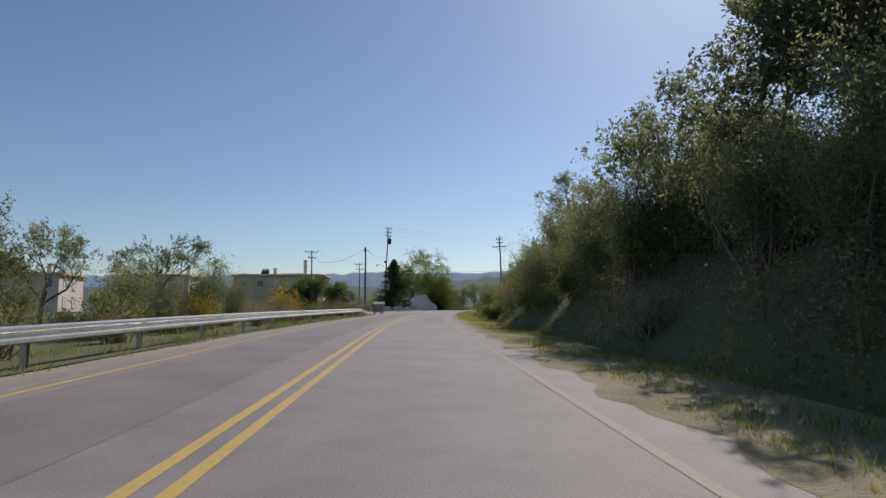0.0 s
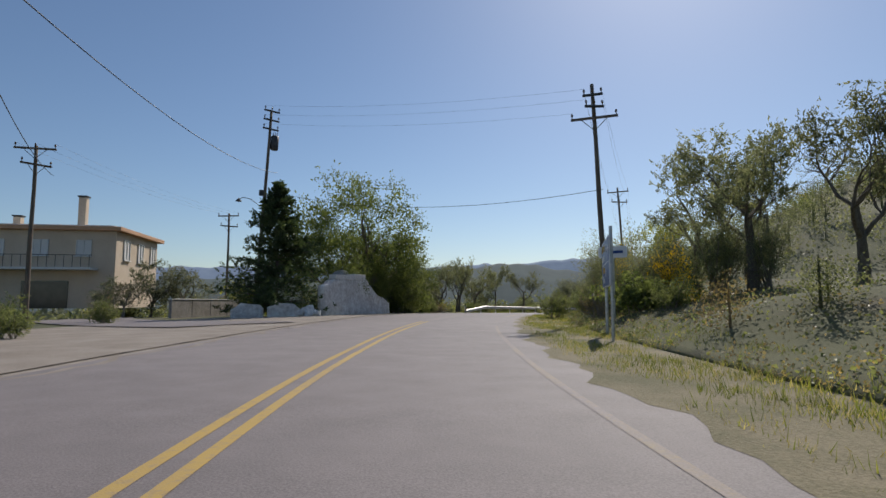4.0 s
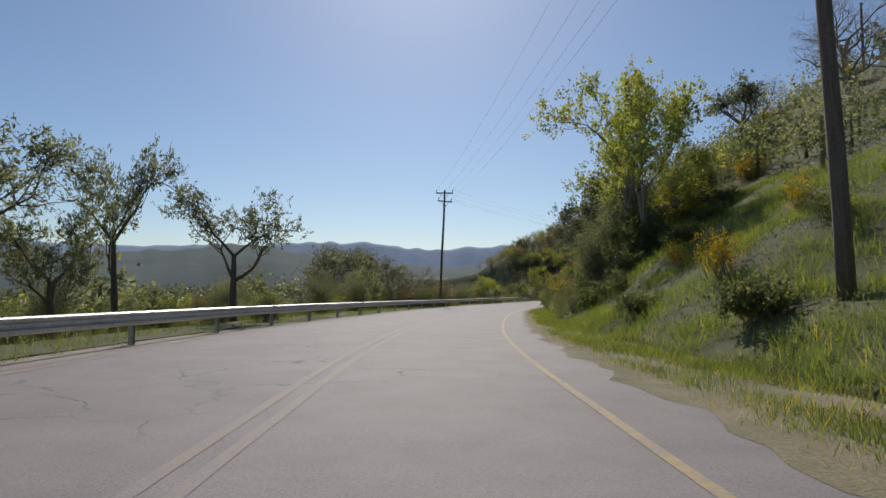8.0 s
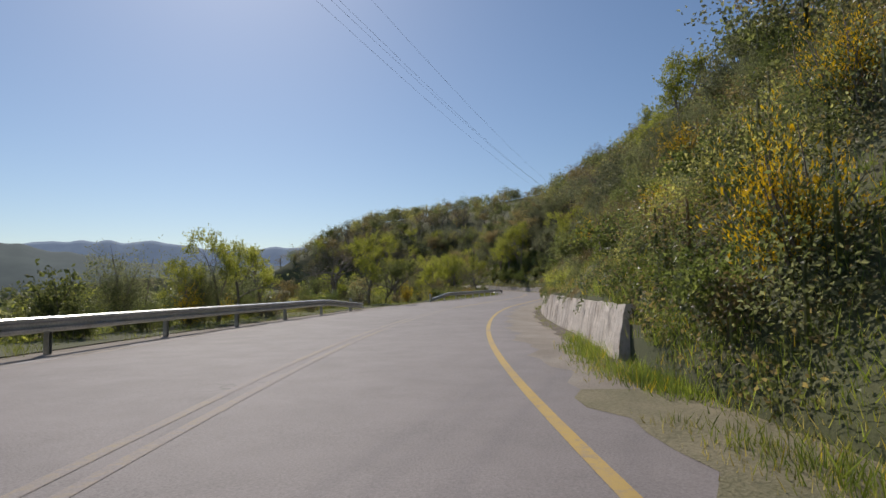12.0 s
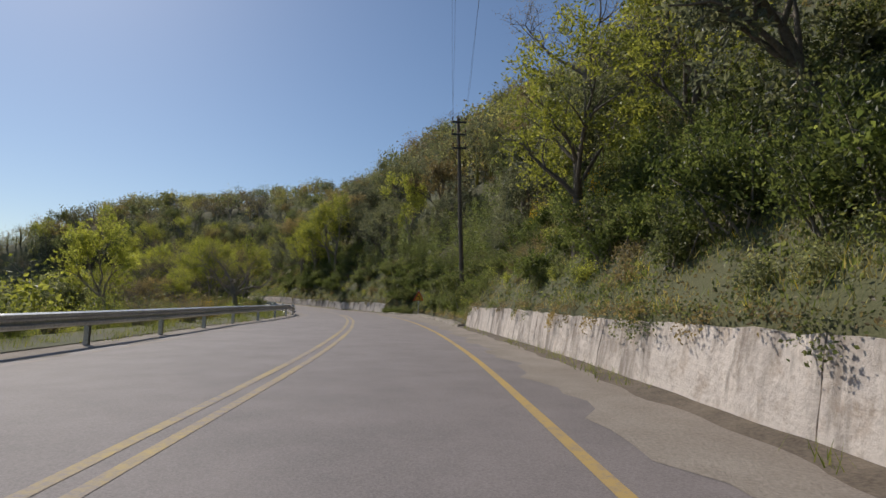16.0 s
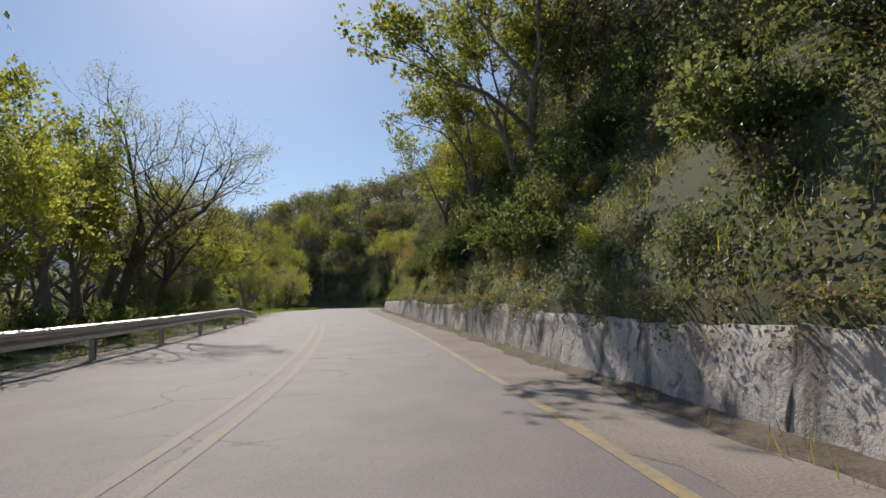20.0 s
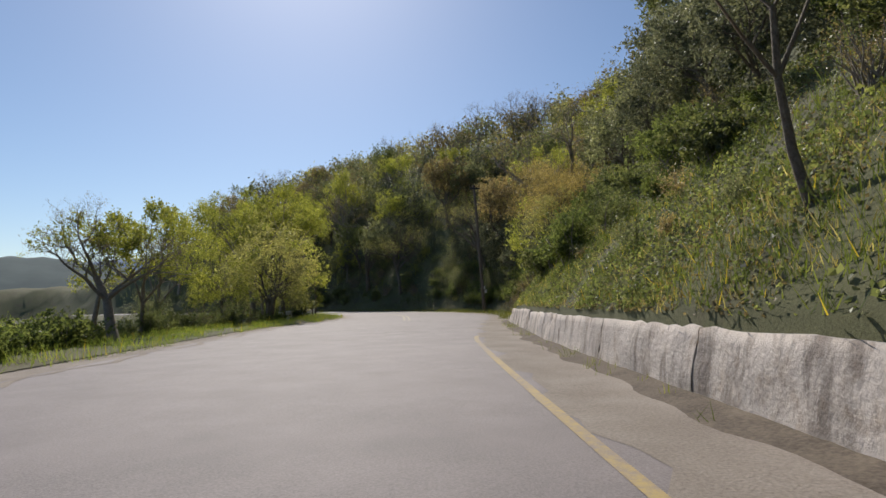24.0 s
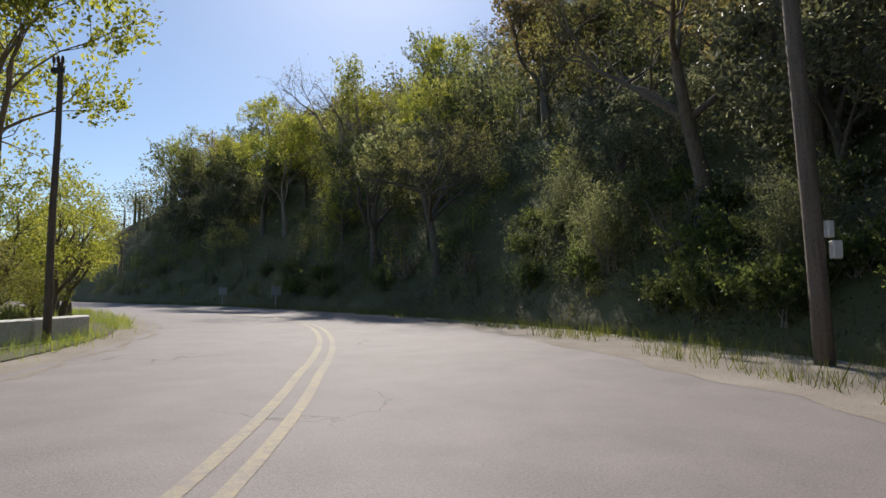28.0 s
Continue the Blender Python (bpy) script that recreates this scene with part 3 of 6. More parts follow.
for s0, s1, u0, u1 in ((-20, 62, -4.6, -2.5), (34, 47, 0.1, 1.5)):
    wob = r3.rand(4)
    bands = [(lambda s, a=u0, w=wob: a + 0.015 * np.sin(s * 0.9 + w[0] * 6), 0.003), (lambda s, a=u1, w=wob: a + 0.015 * np.sin(s * 0.7 + w[1] * 6), 0.003)]
    tagged(link("asphalt_patch", ribbon("asphalt_patch", s0, s1, bands, 0.4), PATCH), "darker repaired strip of asphalt", "road patch", kind="structure")

# ---- retaining walls ----
def retaining_wall(s0, s1, off, tall, mat, label, lump, seed, seg=3.0):
    """A wall in cast or built lengths, each with its own uneven face."""
    e = thing("retaining_wall", Matrix(), label, "wall", kind="structure")
    r = np.random.RandomState(seed)
    a = s0
    while a < s1 - 0.5:
        b = min(s1, a + seg * (0.8 + 0.4 * r.rand()))
        ss, hs = np.linspace(a, b - 0.018, 16), np.linspace(0, 1, 9)
        tops = tall(ss) + 0.012 * r.randn() + 0.012 * r.randn(16)
        verts = []
        for si, tp in zip(ss, tops):
            p, q = on(si, foot(si) + off, ground=False), Vector((float(np.interp(si, ARC, RIGHT[:, 0])), float(np.interp(si, ARC, RIGHT[:, 1])), 0))
            for h in hs:
                verts.append(p + q * (0.22 * h + lump * (0.35 * r.randn() + 2.6 * noise.noise(Vector((si * 1.1, h * 2.0, seed))) + 1.3 * noise.noise(Vector((si * 3.7, h * 6.0, seed))))) + Vector((0, 0, -0.3 + h * (tp + 0.3))))
            verts.append(p + q * (0.65 + lump * r.rand()) + Vector((0, 0, tp + 0.02)))
            verts.append(p + q * 0.7 + Vector((0, 0, -0.3)))
        k = len(hs) + 2
        faces = [(i * k + j, (i + 1) * k + j, (i + 1) * k + j + 1, i * k + j + 1) for i in range(15) for j in range(k - 1)]
        me = fast("wall_panel", verts, faces, lump > 0.015)
        bm = bmesh.new()
        bm.from_mesh(me)
        for i in (0, 15):
            vs = [bm.verts[i * k + j] for j in range(k)] if not bm.verts.ensure_lookup_table() else []
            cap = bm.faces.new(vs if i else vs[::-1])
            for ed in cap.edges:
                ed.smooth = False
        bmesh.ops.recalc_face_normals(bm, faces=bm.faces)
        bm.to_mesh(me)
        bm.free()
        link("wall_panel", me, mat, e)
        a = b
    return e


retaining_wall(179.3, 241.5, -0.25, lambda s: 0.92 + 0.03 * np.sin(s * 0.3), WALL, "whitish cast concrete retaining wall with dark streaks", 0.012, 1, 4.5)
retaining_wall(241.8, 266, -0.75, lambda s: 0.09 + 0.05 * np.sin(s * 1.7) * np.sin(s * 0.6), KERB, "low broken concrete kerb wall below the ivy bank", 0.02, 2, 2.0)
retaining_wall(266.3, 304, -0.25, lambda s: 0.85 + 0.1 * np.sin(s * 0.4), ROCKWALL, "rough plastered stone retaining wall, stained and crumbling", 0.028, 3, 2.5)
retaining_wall(304.3, 340.5, -0.25, lambda s: 0.82 - 0.006 * (s - 304) , WALL, "stained pale retaining wall with black streaks", 0.02, 4, 4.0)


# ---- guard rails ----
def guard_rail(s0, s1, label, double=True):
    e = thing("guard_rail", Matrix(), label, "guard rail", "guard rails")
    prof = [(0.0, 0.0), (0.075, 0.03), (0.075, 0.085), (0.0, 0.12), (-0.01, 0.155), (0.0, 0.19), (0.075, 0.225), (0.075, 0.28), (0.0, 0.31)]
    prof = [(a, b) for a, b in prof] + [(a - 0.012, b) for a, b in prof[::-1]]
    s = s0
    while s < s1:
        t = min(s1, s + 4.0)
        verts = []
        ss = np.linspace(s, t + 0.12, 5)
        for i, si in enumerate(ss):
            p = on(si, rail_u(si), ground=False)
            q = Vector((float(np.interp(si, ARC, RIGHT[:, 0])), float(np.interp(si, ARC, RIGHT[:, 1])), 0))
            low = -0.42 * max(0, 1 - (si - s0) / 5) if s0 > 60 else 0
            low -= 0.35 * max(0, 1 - (s1 - si) / 5)
            out = 0.006 * (i == 0)
            verts += [p + q * (a + 0.06 + out) + Vector((0, 0, 0.43 + b + low)) for a, b in prof]
        k = len(prof)
        faces = [(i * k + j, i * k + (j + 1) % k, (i + 1) * k + (j + 1) % k, (i + 1) * k + j) for i in range(4) for j in range(k)]
        link("beam", fast("beam", verts, faces), STEEL, e)
        p = on(s + 0.06, rail_u(s) - 0.05, ground=False)
        bm = bmesh.new()
        m = pose(p.x, p.y, p.z, 0, 0, heading(s))
        box(bm, (0.008, 0.1, 1.15), m @ Matrix.Translation((-0.05, 0, 0.12)))
        box(bm, (0.1, 0.008, 1.15), m @ Matrix.Translation((0, 0.05, 0.12)))
        box(bm, (0.1, 0.008, 1.15), m @ Matrix.Translation((0, -0.05, 0.12)))
        part("post", bm, STEEL, e)
        bm = bmesh.new()
        box(bm, (0.1, 0.07, 0.16), m @ Matrix.Translation((0.05, 0, 0.585)), 0.01)
        part("spacer", bm, STEEL, e)
        s = t
    return e


guard_rail(-22, 58, "galvanised corrugated steel guard rail on posts")
guard_rail(117.5, 203, "galvanised corrugated steel guard rail along the valley side")
guard_rail(217, 258, "galvanised steel guard rail bending with the road")
guard_rail(264, 303, "dull steel guard rail below overhanging trees")


# ---- poles and wires ----
TOPS = {}


def utility_pole(key, p, tall, yaw, arms, label, lean=(0, 0), trafo=False, brace=True):
    m = pose(p.x, p.y, p.z - 0.3, lean[0], lean[1], yaw)
    e = thing("utility_pole", m, label, "utility pole", "utility poles")
    bm = bmesh.new()
    n = 8
    tube(bm, [(0.015 * math.sin(i * 1.3), 0.012 * math.cos(i), (tall + 0.3) * i / n) for i in range(n + 1)], [0.15 - 0.055 * i / n for i in range(n + 1)], 10)
    part("shaft", bm, WOOD, e, "weathered timber shaft", True)
    ends = []
    for z, half, turn in arms:
        a = Matrix.Translation((0, 0, z + 0.3)) @ pose(0, 0, 0, 0, 0, turn)
        bm = bmesh.new()
        box(bm, (half * 2, 0.1, 0.12), a @ Matrix.Translation((0, -0.15, 0)), 0.012)
        arm = part("crossarm", bm, WOOD if half > 0.7 else IRON, e)
        if brace and half > 0.7:
            bm = bmesh.new()
            for sg in (-1, 1):
                tube(bm, [a @ Vector((sg * half * 0.55, -0.16, -0.05)), a @ Vector((0, -0.13, -0.65))], [0.018, 0.018], 6)
            part("brace", bm, IRON, e)
        for x in (-half + 0.08, 0.0, half - 0.08):
            bm = bmesh.new()
            prof = [(0.02, 0.0), (0.02, 0.1), (0.06, 0.12), (0.05, 0.16), (0.065, 0.18), (0.05, 0.22), (0.03, 0.27)]
            c = a @ Vector((x, -0.15, 0.06))
            tube(bm, [c + Vector((0, 0, h)) for _, h in prof], [r for r, _ in prof], 8)
            part("insulator", bm, GLAZE, e, "", True)
            ends.append(m @ (c + Vector((0, 0, 0.28))))
    if trafo:
        bm = bmesh.new()
        tube(bm, [(0.42, 0, z) for z in (tall - 2.6, tall - 2.5, tall - 1.6, tall - 1.5)], [0.24, 0.3, 0.3, 0.2], 12)
        part("transformer", bm, IRON, e, "grey oil transformer can", True)
        for dx in (0.28, 0.42, 0.56):
            bm = bmesh.new()
            tube(bm, [(dx, 0, tall - 1.5), (dx, 0, tall - 1.4), (dx, 0, tall - 1.2)], [0.05, 0.03, 0.02], 7)
            part("bushing", bm, GLAZE, e)
        bm = bmesh.new()
        box(bm, (0.32, 0.2, 0.42), Matrix.Translation((-0.24, 0.05, tall - 6.0)), 0.02)
        part("switch_box", bm, IRON, e)
    TOPS[key] = ends
    return e


def wire(a, b, sag, r=0.0045, label="thin overhead electric wire"):
    bm = bmesh.new()
    n = 16
    pts = []
    for i in range(n + 1):
        t = i / n
        p = Vector(a).lerp(Vector(b), t)
        p.z -= 4 * sag * t * (1 - t)
        pts.append(p)
    tube(bm, pts, [r] * (n + 1), 5, False)
    ob = part("overhead_wire", bm, CABLE, None)
    return tagged(ob, label, "wire", "overhead wires")


POLE_B = Vector((-10.9, 104.5, float(height([-10.9], [104.5])[0])))
WIDE = [(10.6, 1.15, 0), (9.6, 0.85, 40)]
utility_pole("a", on(92, -27), 10.8, 10, WIDE, "timber utility pole with two crossarms among the houses")
utility_pole("b", POLE_B, 15.4, 30, [(15.4, 0.6, 0), (14.7, 0.6, 0), (14.0, 0.6, 0)], "tall timber pole carrying a transformer", (0, 3.0), True)
utility_pole("c", on(91, 6.7), 11.4, -20, [(10.8, 0.5, 0), (10.2, 0.5, 20), (9.6, 1.15, 0)], "timber utility pole beside the bend, with insulators", (0, -2.2))
utility_pole("d", Vector((-18.3, 123.8, float(height([-18.3], [123.8])[0]))), 13.5, -10, [(13.2, 1.15, 0), (12.1, 0.9, 40)], "distant timber utility pole")
utility_pole("e", on(127.2, 7.1), 12.3, -20, [(11.8, 1.1, 0), (10.7, 1.0, 35)], "timber utility pole on the grassy bank", (0, -2.8))
utility_pole("f", on(175.6, -9.1), 12.4, -45, [(12.1, 0.95, 0), (11.2, 0.8, 35)], "timber utility pole behind the guard rail", (0, 2.2))
utility_pole("g", on(250.75, 5.2), 11.5, -55, [(11.1, 0.5, 0), (10.3, 0.5, 0), (9.4, 0.5, 0)], "dark timber pole standing above the low wall", (0, -2.4), brace=False)
utility_pole("h", on(281.3, -6.9), 7.7, -40, [(7.5, 0.12, 0)], "old pole overgrown with ivy", (0, 2.0))
thin_pole = utility_pole("i", on(368.7, -5.9), 6.2, -40, [(6.0, 0.25, 0)], "thin dark service pole among the trees")
thin_pole.scale = (0.6, 0.6, 1.0)
utility_pole("j", on(361.6, 7.2), 11.0, -20, [(10.7, 0.5, 0)], "dark timber pole in the shade of the wood", (0, -3.5))
utility_pole("k", on(72.3, -9.7), 8.6, 0, [(8.0, 0.2, 0)], "thin telephone pole by the rail end")
utility_pole("l", on(176, 30), 8.0, 0, [(5.3, 0.4, 0)], "small pole on top of the bank")
for p, q, sag in (("c", "e", 0.5), ("e", "f", 0.9), ("f", "g", 1.4)):
    for k in (0, 2, 3, 5):
        if k < len(TOPS[p]) and k < len(TOPS[q]):
            wire(TOPS[p][k], TOPS[q][k], sag)
for k in (0, 1, 2):
    wire(TOPS["b"][k * 3], TOPS["c"][k * 3], 0.4)
    wire(TOPS["a"][k], TOPS["d"][k], 0.5)
wire(TOPS["b"][2] - Vector((0, 0, 6.5)), TOPS["c"][2] - Vector((0, 0, 5.2)), 1.0, 0.014, "thick black telephone cable across the road")
wire(TOPS["a"][2] - Vector((0, 0, 2)), TOPS["k"][1], 0.8, 0.018)
wire(TOPS["k"][2], TOPS["b"][2] - Vector((0, 0, 5)), 1.0, 0.018)
wire(TOPS["g"][2], TOPS["h"][1], 1.2)
wire(TOPS["g"][5], TOPS["h"][2], 1.2)


# ---- plants ----
def segs_mesh(segs, sides=5):
    """Tapered limbs as one mesh: segs of start, end, radius, radius."""
    n = len(segs)
    a, b = np.array([s[0] for s in segs]), np.array([s[1] for s in segs])
    ra, rb = np.array([s[2] for s in segs]), np.array([s[3] for s in segs])
    d = b - a
    d /= np.linalg.norm(d, axis=1)[:, None] + 1e-9
    ref = np.where(np.abs(d[:, 2:3]) > 0.9, [[1.0, 0, 0]], [[0, 0, 1.0]])
    x = np.cross(d, ref)
    x /= np.linalg.norm(x, axis=1)[:, None]
    y = np.cross(d, x)
    an = np.arange(sides) * 2 * math.pi / sides
    ring = x[:, None] * np.cos(an)[None, :, None] + y[:, None] * np.sin(an)[None, :, None]
    v = np.concatenate([a[:, None] + ring * ra[:, None, None], b[:, None] + ring * rb[:, None, None]], 1).reshape(-1, 3)
    base = (np.arange(n) * sides * 2)[:, None]
    k = np.arange(sides)[None]
    k1 = (k + 1) % sides
    f = np.stack([base + k, base + k1, base + sides + k1, base + sides + k], 2).reshape(-1, 4)
    return v, f


def sprays(c, out, r, per, length, jit=0.12):
    """Points along short twigs that start at c and grow outwards; also the twigs' directions."""
    d = out / (np.linalg.norm(out, axis=1)[:, None] + 1e-6) * 0.8 + r.randn(len(c), 3) * 0.5
    d /= np.linalg.norm(d, axis=1)[:, None]
    reach = (length * (0.5 + r.rand(len(c))))[:, None, None]
    pts = c[:, None] + d[:, None] * (r.rand(len(c), per, 1) - 0.25) * reach + np.clip(r.randn(len(c), per, 3), -2, 2) * jit * length
    return pts.reshape(-1, 3), np.repeat(d, per, 0)


def leaves_mesh(pts, r, size, aspect=0.45, up=0.0, along=None):
    """Lozenge leaves at pts in random turns, or more or less along their twigs."""
    n = len(pts)
    d = r.randn(n, 3)
    if along is not None:
        d = d * 0.55 + along
    d[:, 2] += up
    d /= np.linalg.norm(d, axis=1)[:, None]
    w = np.cross(d, r.randn(n, 3))
    w /= np.linalg.norm(w, axis=1)[:, None]
    l = (size * (0.6 + 0.8 * r.rand(n)))[:, None]
    nrm = np.cross(d, w)
    v = np.stack([pts - d * l * 0.5, pts + w * l * aspect * 0.5 + nrm * l * 0.12, pts + d * l * 0.5, pts - w * l * aspect * 0.5 + nrm * l * 0.12], 1).reshape(-1, 3)
    return v, np.arange(n * 4).reshape(n, 4)


def grow(r, tall, trunk, spread, levels, kids, lift=0.35, rad=0.16, shrink=0.62, start=0.3):
    """Trunk and limbs; returns the limbs and the twig tips."""
    segs, tips = [], []

    def limb(p, d, length, rd, level):
        steps = 3
        nodes = []
        for i in range(steps):
            d = d + r.randn(3) * (0.13 + 0.06 * level)
            d[2] += lift * 0.12 * level
            d /= np.linalg.norm(d)
            q = p + d * length / steps
            r1 = rd * (1 - 0.22)
            segs.append((p, q, rd, r1))
            p, rd = q, r1
            nodes.append((p, d, rd))
        if level >= levels:
            tips.extend(x[0] for x in nodes[1:])
            return
        for i in range(kids[level]):
            q, dd, rr = nodes[r.randint(1 if level else 0, steps)] if level else nodes[min(2, 1 + i % 2)]
            a = r.rand() * 2 * math.pi if level else (i + 0.6 * r.rand()) * 2 * math.pi / kids[0]
            side = np.array([math.cos(a), math.sin(a), 0.0])
            nd = dd * (1 - spread) + side * spread + np.array([0, 0, lift * 0.4])
            nd /= np.linalg.norm(nd)
            limb(q, nd, length * shrink * (0.8 + 0.4 * r.rand()), rr * 0.68, level + 1)
        if level:
            limb(p, d, length * shrink, rd, level + 1)

    limb(np.array([0.0, 0.0, -0.15]), np.array([0.05, 0.02, 1.0]), trunk, rad, 0)
    s = np.array([t for t in tips])
    k = tall / max(0.1, s[:, 2].max())
    segs = [(a * k, b * k, ra * k ** 0.5, rb * k ** 0.5) for a, b, ra, rb in segs]
    return segs, s * k


def tree(name, seed, tall, trunk, spread, kids, leaf_mat, n_leaf, leaf, bark=BARK, fuzz=0.45, lift=0.35, rad=0.15, aspect=0.45, squash=1.0, per=12):
    """Meshes of one tree: limbs and crown."""
    r = np.random.RandomState(seed)
    segs, tips = grow(r, tall, trunk, spread, len(kids), kids, lift, rad)
    thick = [s for s in segs if s[2] > 0.045]
    v, f = segs_mesh(thick, 6)
    v2, f2 = segs_mesh([s for s in segs if s[2] <= 0.045], 3)
    f2 = np.concatenate([f2]) + len(v)
    wood = fast("trunk", np.concatenate([v, v2]), np.concatenate([f, f2]), True)
    wood.materials.append(bark)
    crown = None
    if n_leaf:
        c = tips[r.randint(0, len(tips), n_leaf // per)]
        c = c + np.clip(r.randn(len(c), 3), -1.4, 1.4) * fuzz * 0.75 * np.array([1, 1, squash])
        out = (c - np.array([0, 0, tall * 0.5])) * np.array([1, 1, 0.7]) + np.array([0, 0, 0.25 * tall])
        pts, d = sprays(c, out, r, per, fuzz * 1.5)
        pts[:, 2] = np.maximum(pts[:, 2], 0.15)
        v, f = leaves_mesh(pts, r, leaf, aspect, along=d)
        crown = fast("crown", v, f)
        crown.materials.append(leaf_mat)
    return wood, crown


def shrub(seed, wide, tall, leaf_mat, n_leaf, leaf, stems=9, bark=PALEBARK, aspect=0.5, up=0.0):
    """A bush: many stems from the ground and an uneven mass of leaves."""
    r = np.random.RandomState(seed)
    segs, tips = [], []
    for i in range(stems):
        a, lean = r.rand() * 6.28, 0.25 + 0.6 * r.rand()
        p, d = np.array([0.2 * r.randn(), 0.2 * r.randn(), -0.1]), np.array([math.cos(a) * lean, math.sin(a) * lean, 1.0])
        h = tall * (0.6 + 0.4 * r.rand())
        for k in range(4):
            d = d + r.randn(3) * 0.2
            q = p + d / np.linalg.norm(d) * h / 4 * np.array([wide / tall * 0.9, wide / tall * 0.9, 1])
            segs.append((p, q, 0.03 - 0.006 * k, 0.025 - 0.006 * k))
            p = q
            if k:
                tips.append(p)
    tips = np.array(tips)
    v, f = segs_mesh(segs, 3)
    wood = fast("branchwork", v, f, True)
    wood.materials.append(bark)
    c = tips[r.randint(0, len(tips), n_leaf // 16)] * (0.62 + 0.36 * r.rand(n_leaf // 16, 1))
    c = c + np.clip(r.randn(len(c), 3), -1.4, 1.4) * np.array([0.14 * wide, 0.14 * wide, 0.09 * tall])
    pts, d = sprays(c, c * np.array([1, 1, 0.6]) + np.array([0, 0, 0.35 * tall]), r, 16, 0.2 + 0.13 * tall, 0.11)
    pts[:, 2] = np.abs(pts[:, 2])
    v, f = leaves_mesh(pts, r, leaf, aspect, up, d)
    crown = fast("foliage", v, f)
    crown.materials.append(leaf_mat)
    return wood, crown


KINDS = {
    "olive": ("olive_tree", "tree", "grey-green olive tree with a gnarled open crown", [tree("olive", 10 + i, 6.0, 1.35, 0.55, (4, 4, 3), OLIVE, 5600, 0.145, aspect=0.34, fuzz=0.3) for i in range(3)]),
    "spring": ("young_leaf_tree", "tree", "slender tree in fresh yellow-green spring leaf", [tree("spring", 20 + i, 8.5, 1.7, 0.40, (4, 4, 3), SPRING, 7200, 0.135, PALEBARK, fuzz=0.36, aspect=0.6) for i in range(3)]),
    "bare": ("bare_tree", "tree", "leafless spreading tree with budding twigs", [tree("bare", 30 + i, 9.0, 1.3, 0.62, (5, 4, 4, 3), DRY, 3600, 0.07, PALEBARK, fuzz=0.2, rad=0.2, lift=0.25, per=3) for i in range(2)]),
    "wood": ("hillside_tree", "tree", "hillside oak half in leaf with brownish buds", [tree("wood", 50 + i, 7.0, 0.9, 0.5, (5, 4, 3), DRY if i == 2 else (OLIVE if i else SHRUB), 5000, 0.19, fuzz=0.42, aspect=0.55) for i in range(3)]),
    "shrub": ("bush", "bush", "dense green roadside bush", [shrub(60 + i, 1.6, 1.8, SHRUB, 3600, 0.085) for i in range(3)]),
    "maquis": ("dark_bush", "bush", "dark evergreen hillside bush", [shrub(70 + i, 1.7, 2.1, EVERGREEN, 4000, 0.09) for i in range(2)]),
    "broom": ("broom_bush", "bush", "broom bush covered with yellow flowers", [shrub(80 + i, 1.4, 2.2, BROOM, 3600, 0.075, 20, aspect=0.35, up=0.8) for i in range(2)]),
    "ivy": ("ivy_bank", "bush", "tangle of ivy and brambles on the bank", [shrub(90 + i, 2.2, 1.3, SHRUB if i else EVERGREEN, 3800, 0.09, 14, aspect=0.8) for i in range(2)]),
    "thicket": ("olive_thicket", "bush", "tall grey-green wild olive thicket", [shrub(110 + i, 2.1, 3.4, OLIVE, 12000, 0.066, 16, aspect=0.36) for i in range(2)]),
    "dryb": ("dry_bush", "bush", "thicket of dry brownish twigs", [shrub(95 + i, 1.6, 1.7, DRY, 1300, 0.06, 40) for i in range(2)]),
}
def dome(seed, wide, tall, mat, n, leaf):
    """A round-headed evergreen oak whose leafy head reaches almost to the ground."""
    r = np.random.RandomState(seed)
    segs, _ = grow(r, tall * 0.72, 0.9, 0.45, 2, (6, 4), 0.3, 0.12)
    v, f = segs_mesh(segs, 5)
    wood = fast("trunk", v, f, True)
    wood.materials.append(BARK)
    k = 46
    d = r.randn(k, 3)
    d[:, 2] = np.abs(d[:, 2]) * 0.9 - 0.25
    d /= np.linalg.norm(d, axis=1)[:, None]
    c = d * np.array([wide / 2, wide / 2, tall * 0.58]) * (0.62 + 0.3 * r.rand(k, 1)) + np.array([0, 0, tall * 0.42])
    m = n // k
    e = r.randn(k * m, 3)
    e /= np.linalg.norm(e, axis=1)[:, None]
    size = np.repeat(0.5 + 0.5 * r.rand(k, 1), m, 0)
    e = e[::10]
    c = np.repeat(c, m, 0)[::10] + e * size[::10] * (0.45 + 0.4 * r.rand(len(e), 1)) * np.array([0.78, 0.78, 0.6])
    pts, d = sprays(c, e + np.array([0, 0, 0.3]), r, 10, 0.5, 0.14)
    pts[:, 2] = np.maximum(pts[:, 2], 0.1)
    v, f = leaves_mesh(pts, r, leaf, 0.5, along=d)
    crown = fast("crown", v, f)
    crown.materials.append(mat)
    return wood, crown


KINDS["dome"] = ("holm_oak", "tree", "round-headed grey-green evergreen oak", [dome(120 + i, 5.4, 5.6, mt, 6400, 0.15) for i, mt in enumerate((DUSK, DUSK, DUSK, OLIVE))])
KINDS["bloom"] = ("budding_tree", "tree", "round-headed tree in pale yellowish buds and new leaf", [dome(140 + i, 5.0, 5.6, mt, 5200, 0.11) for i, mt in enumerate((BUDS, SPRING, BUDS))])
KINDS["lime"] = ("tall_spring_tree", "tree", "tall spreading tree in fresh yellow-green leaf", [tree("lime", 225 + i, 10.5, 1.5, 0.52, (5, 4, 4), SPRING, 15000, 0.13, PALEBARK, fuzz=0.42, aspect=0.6) for i in range(2)])
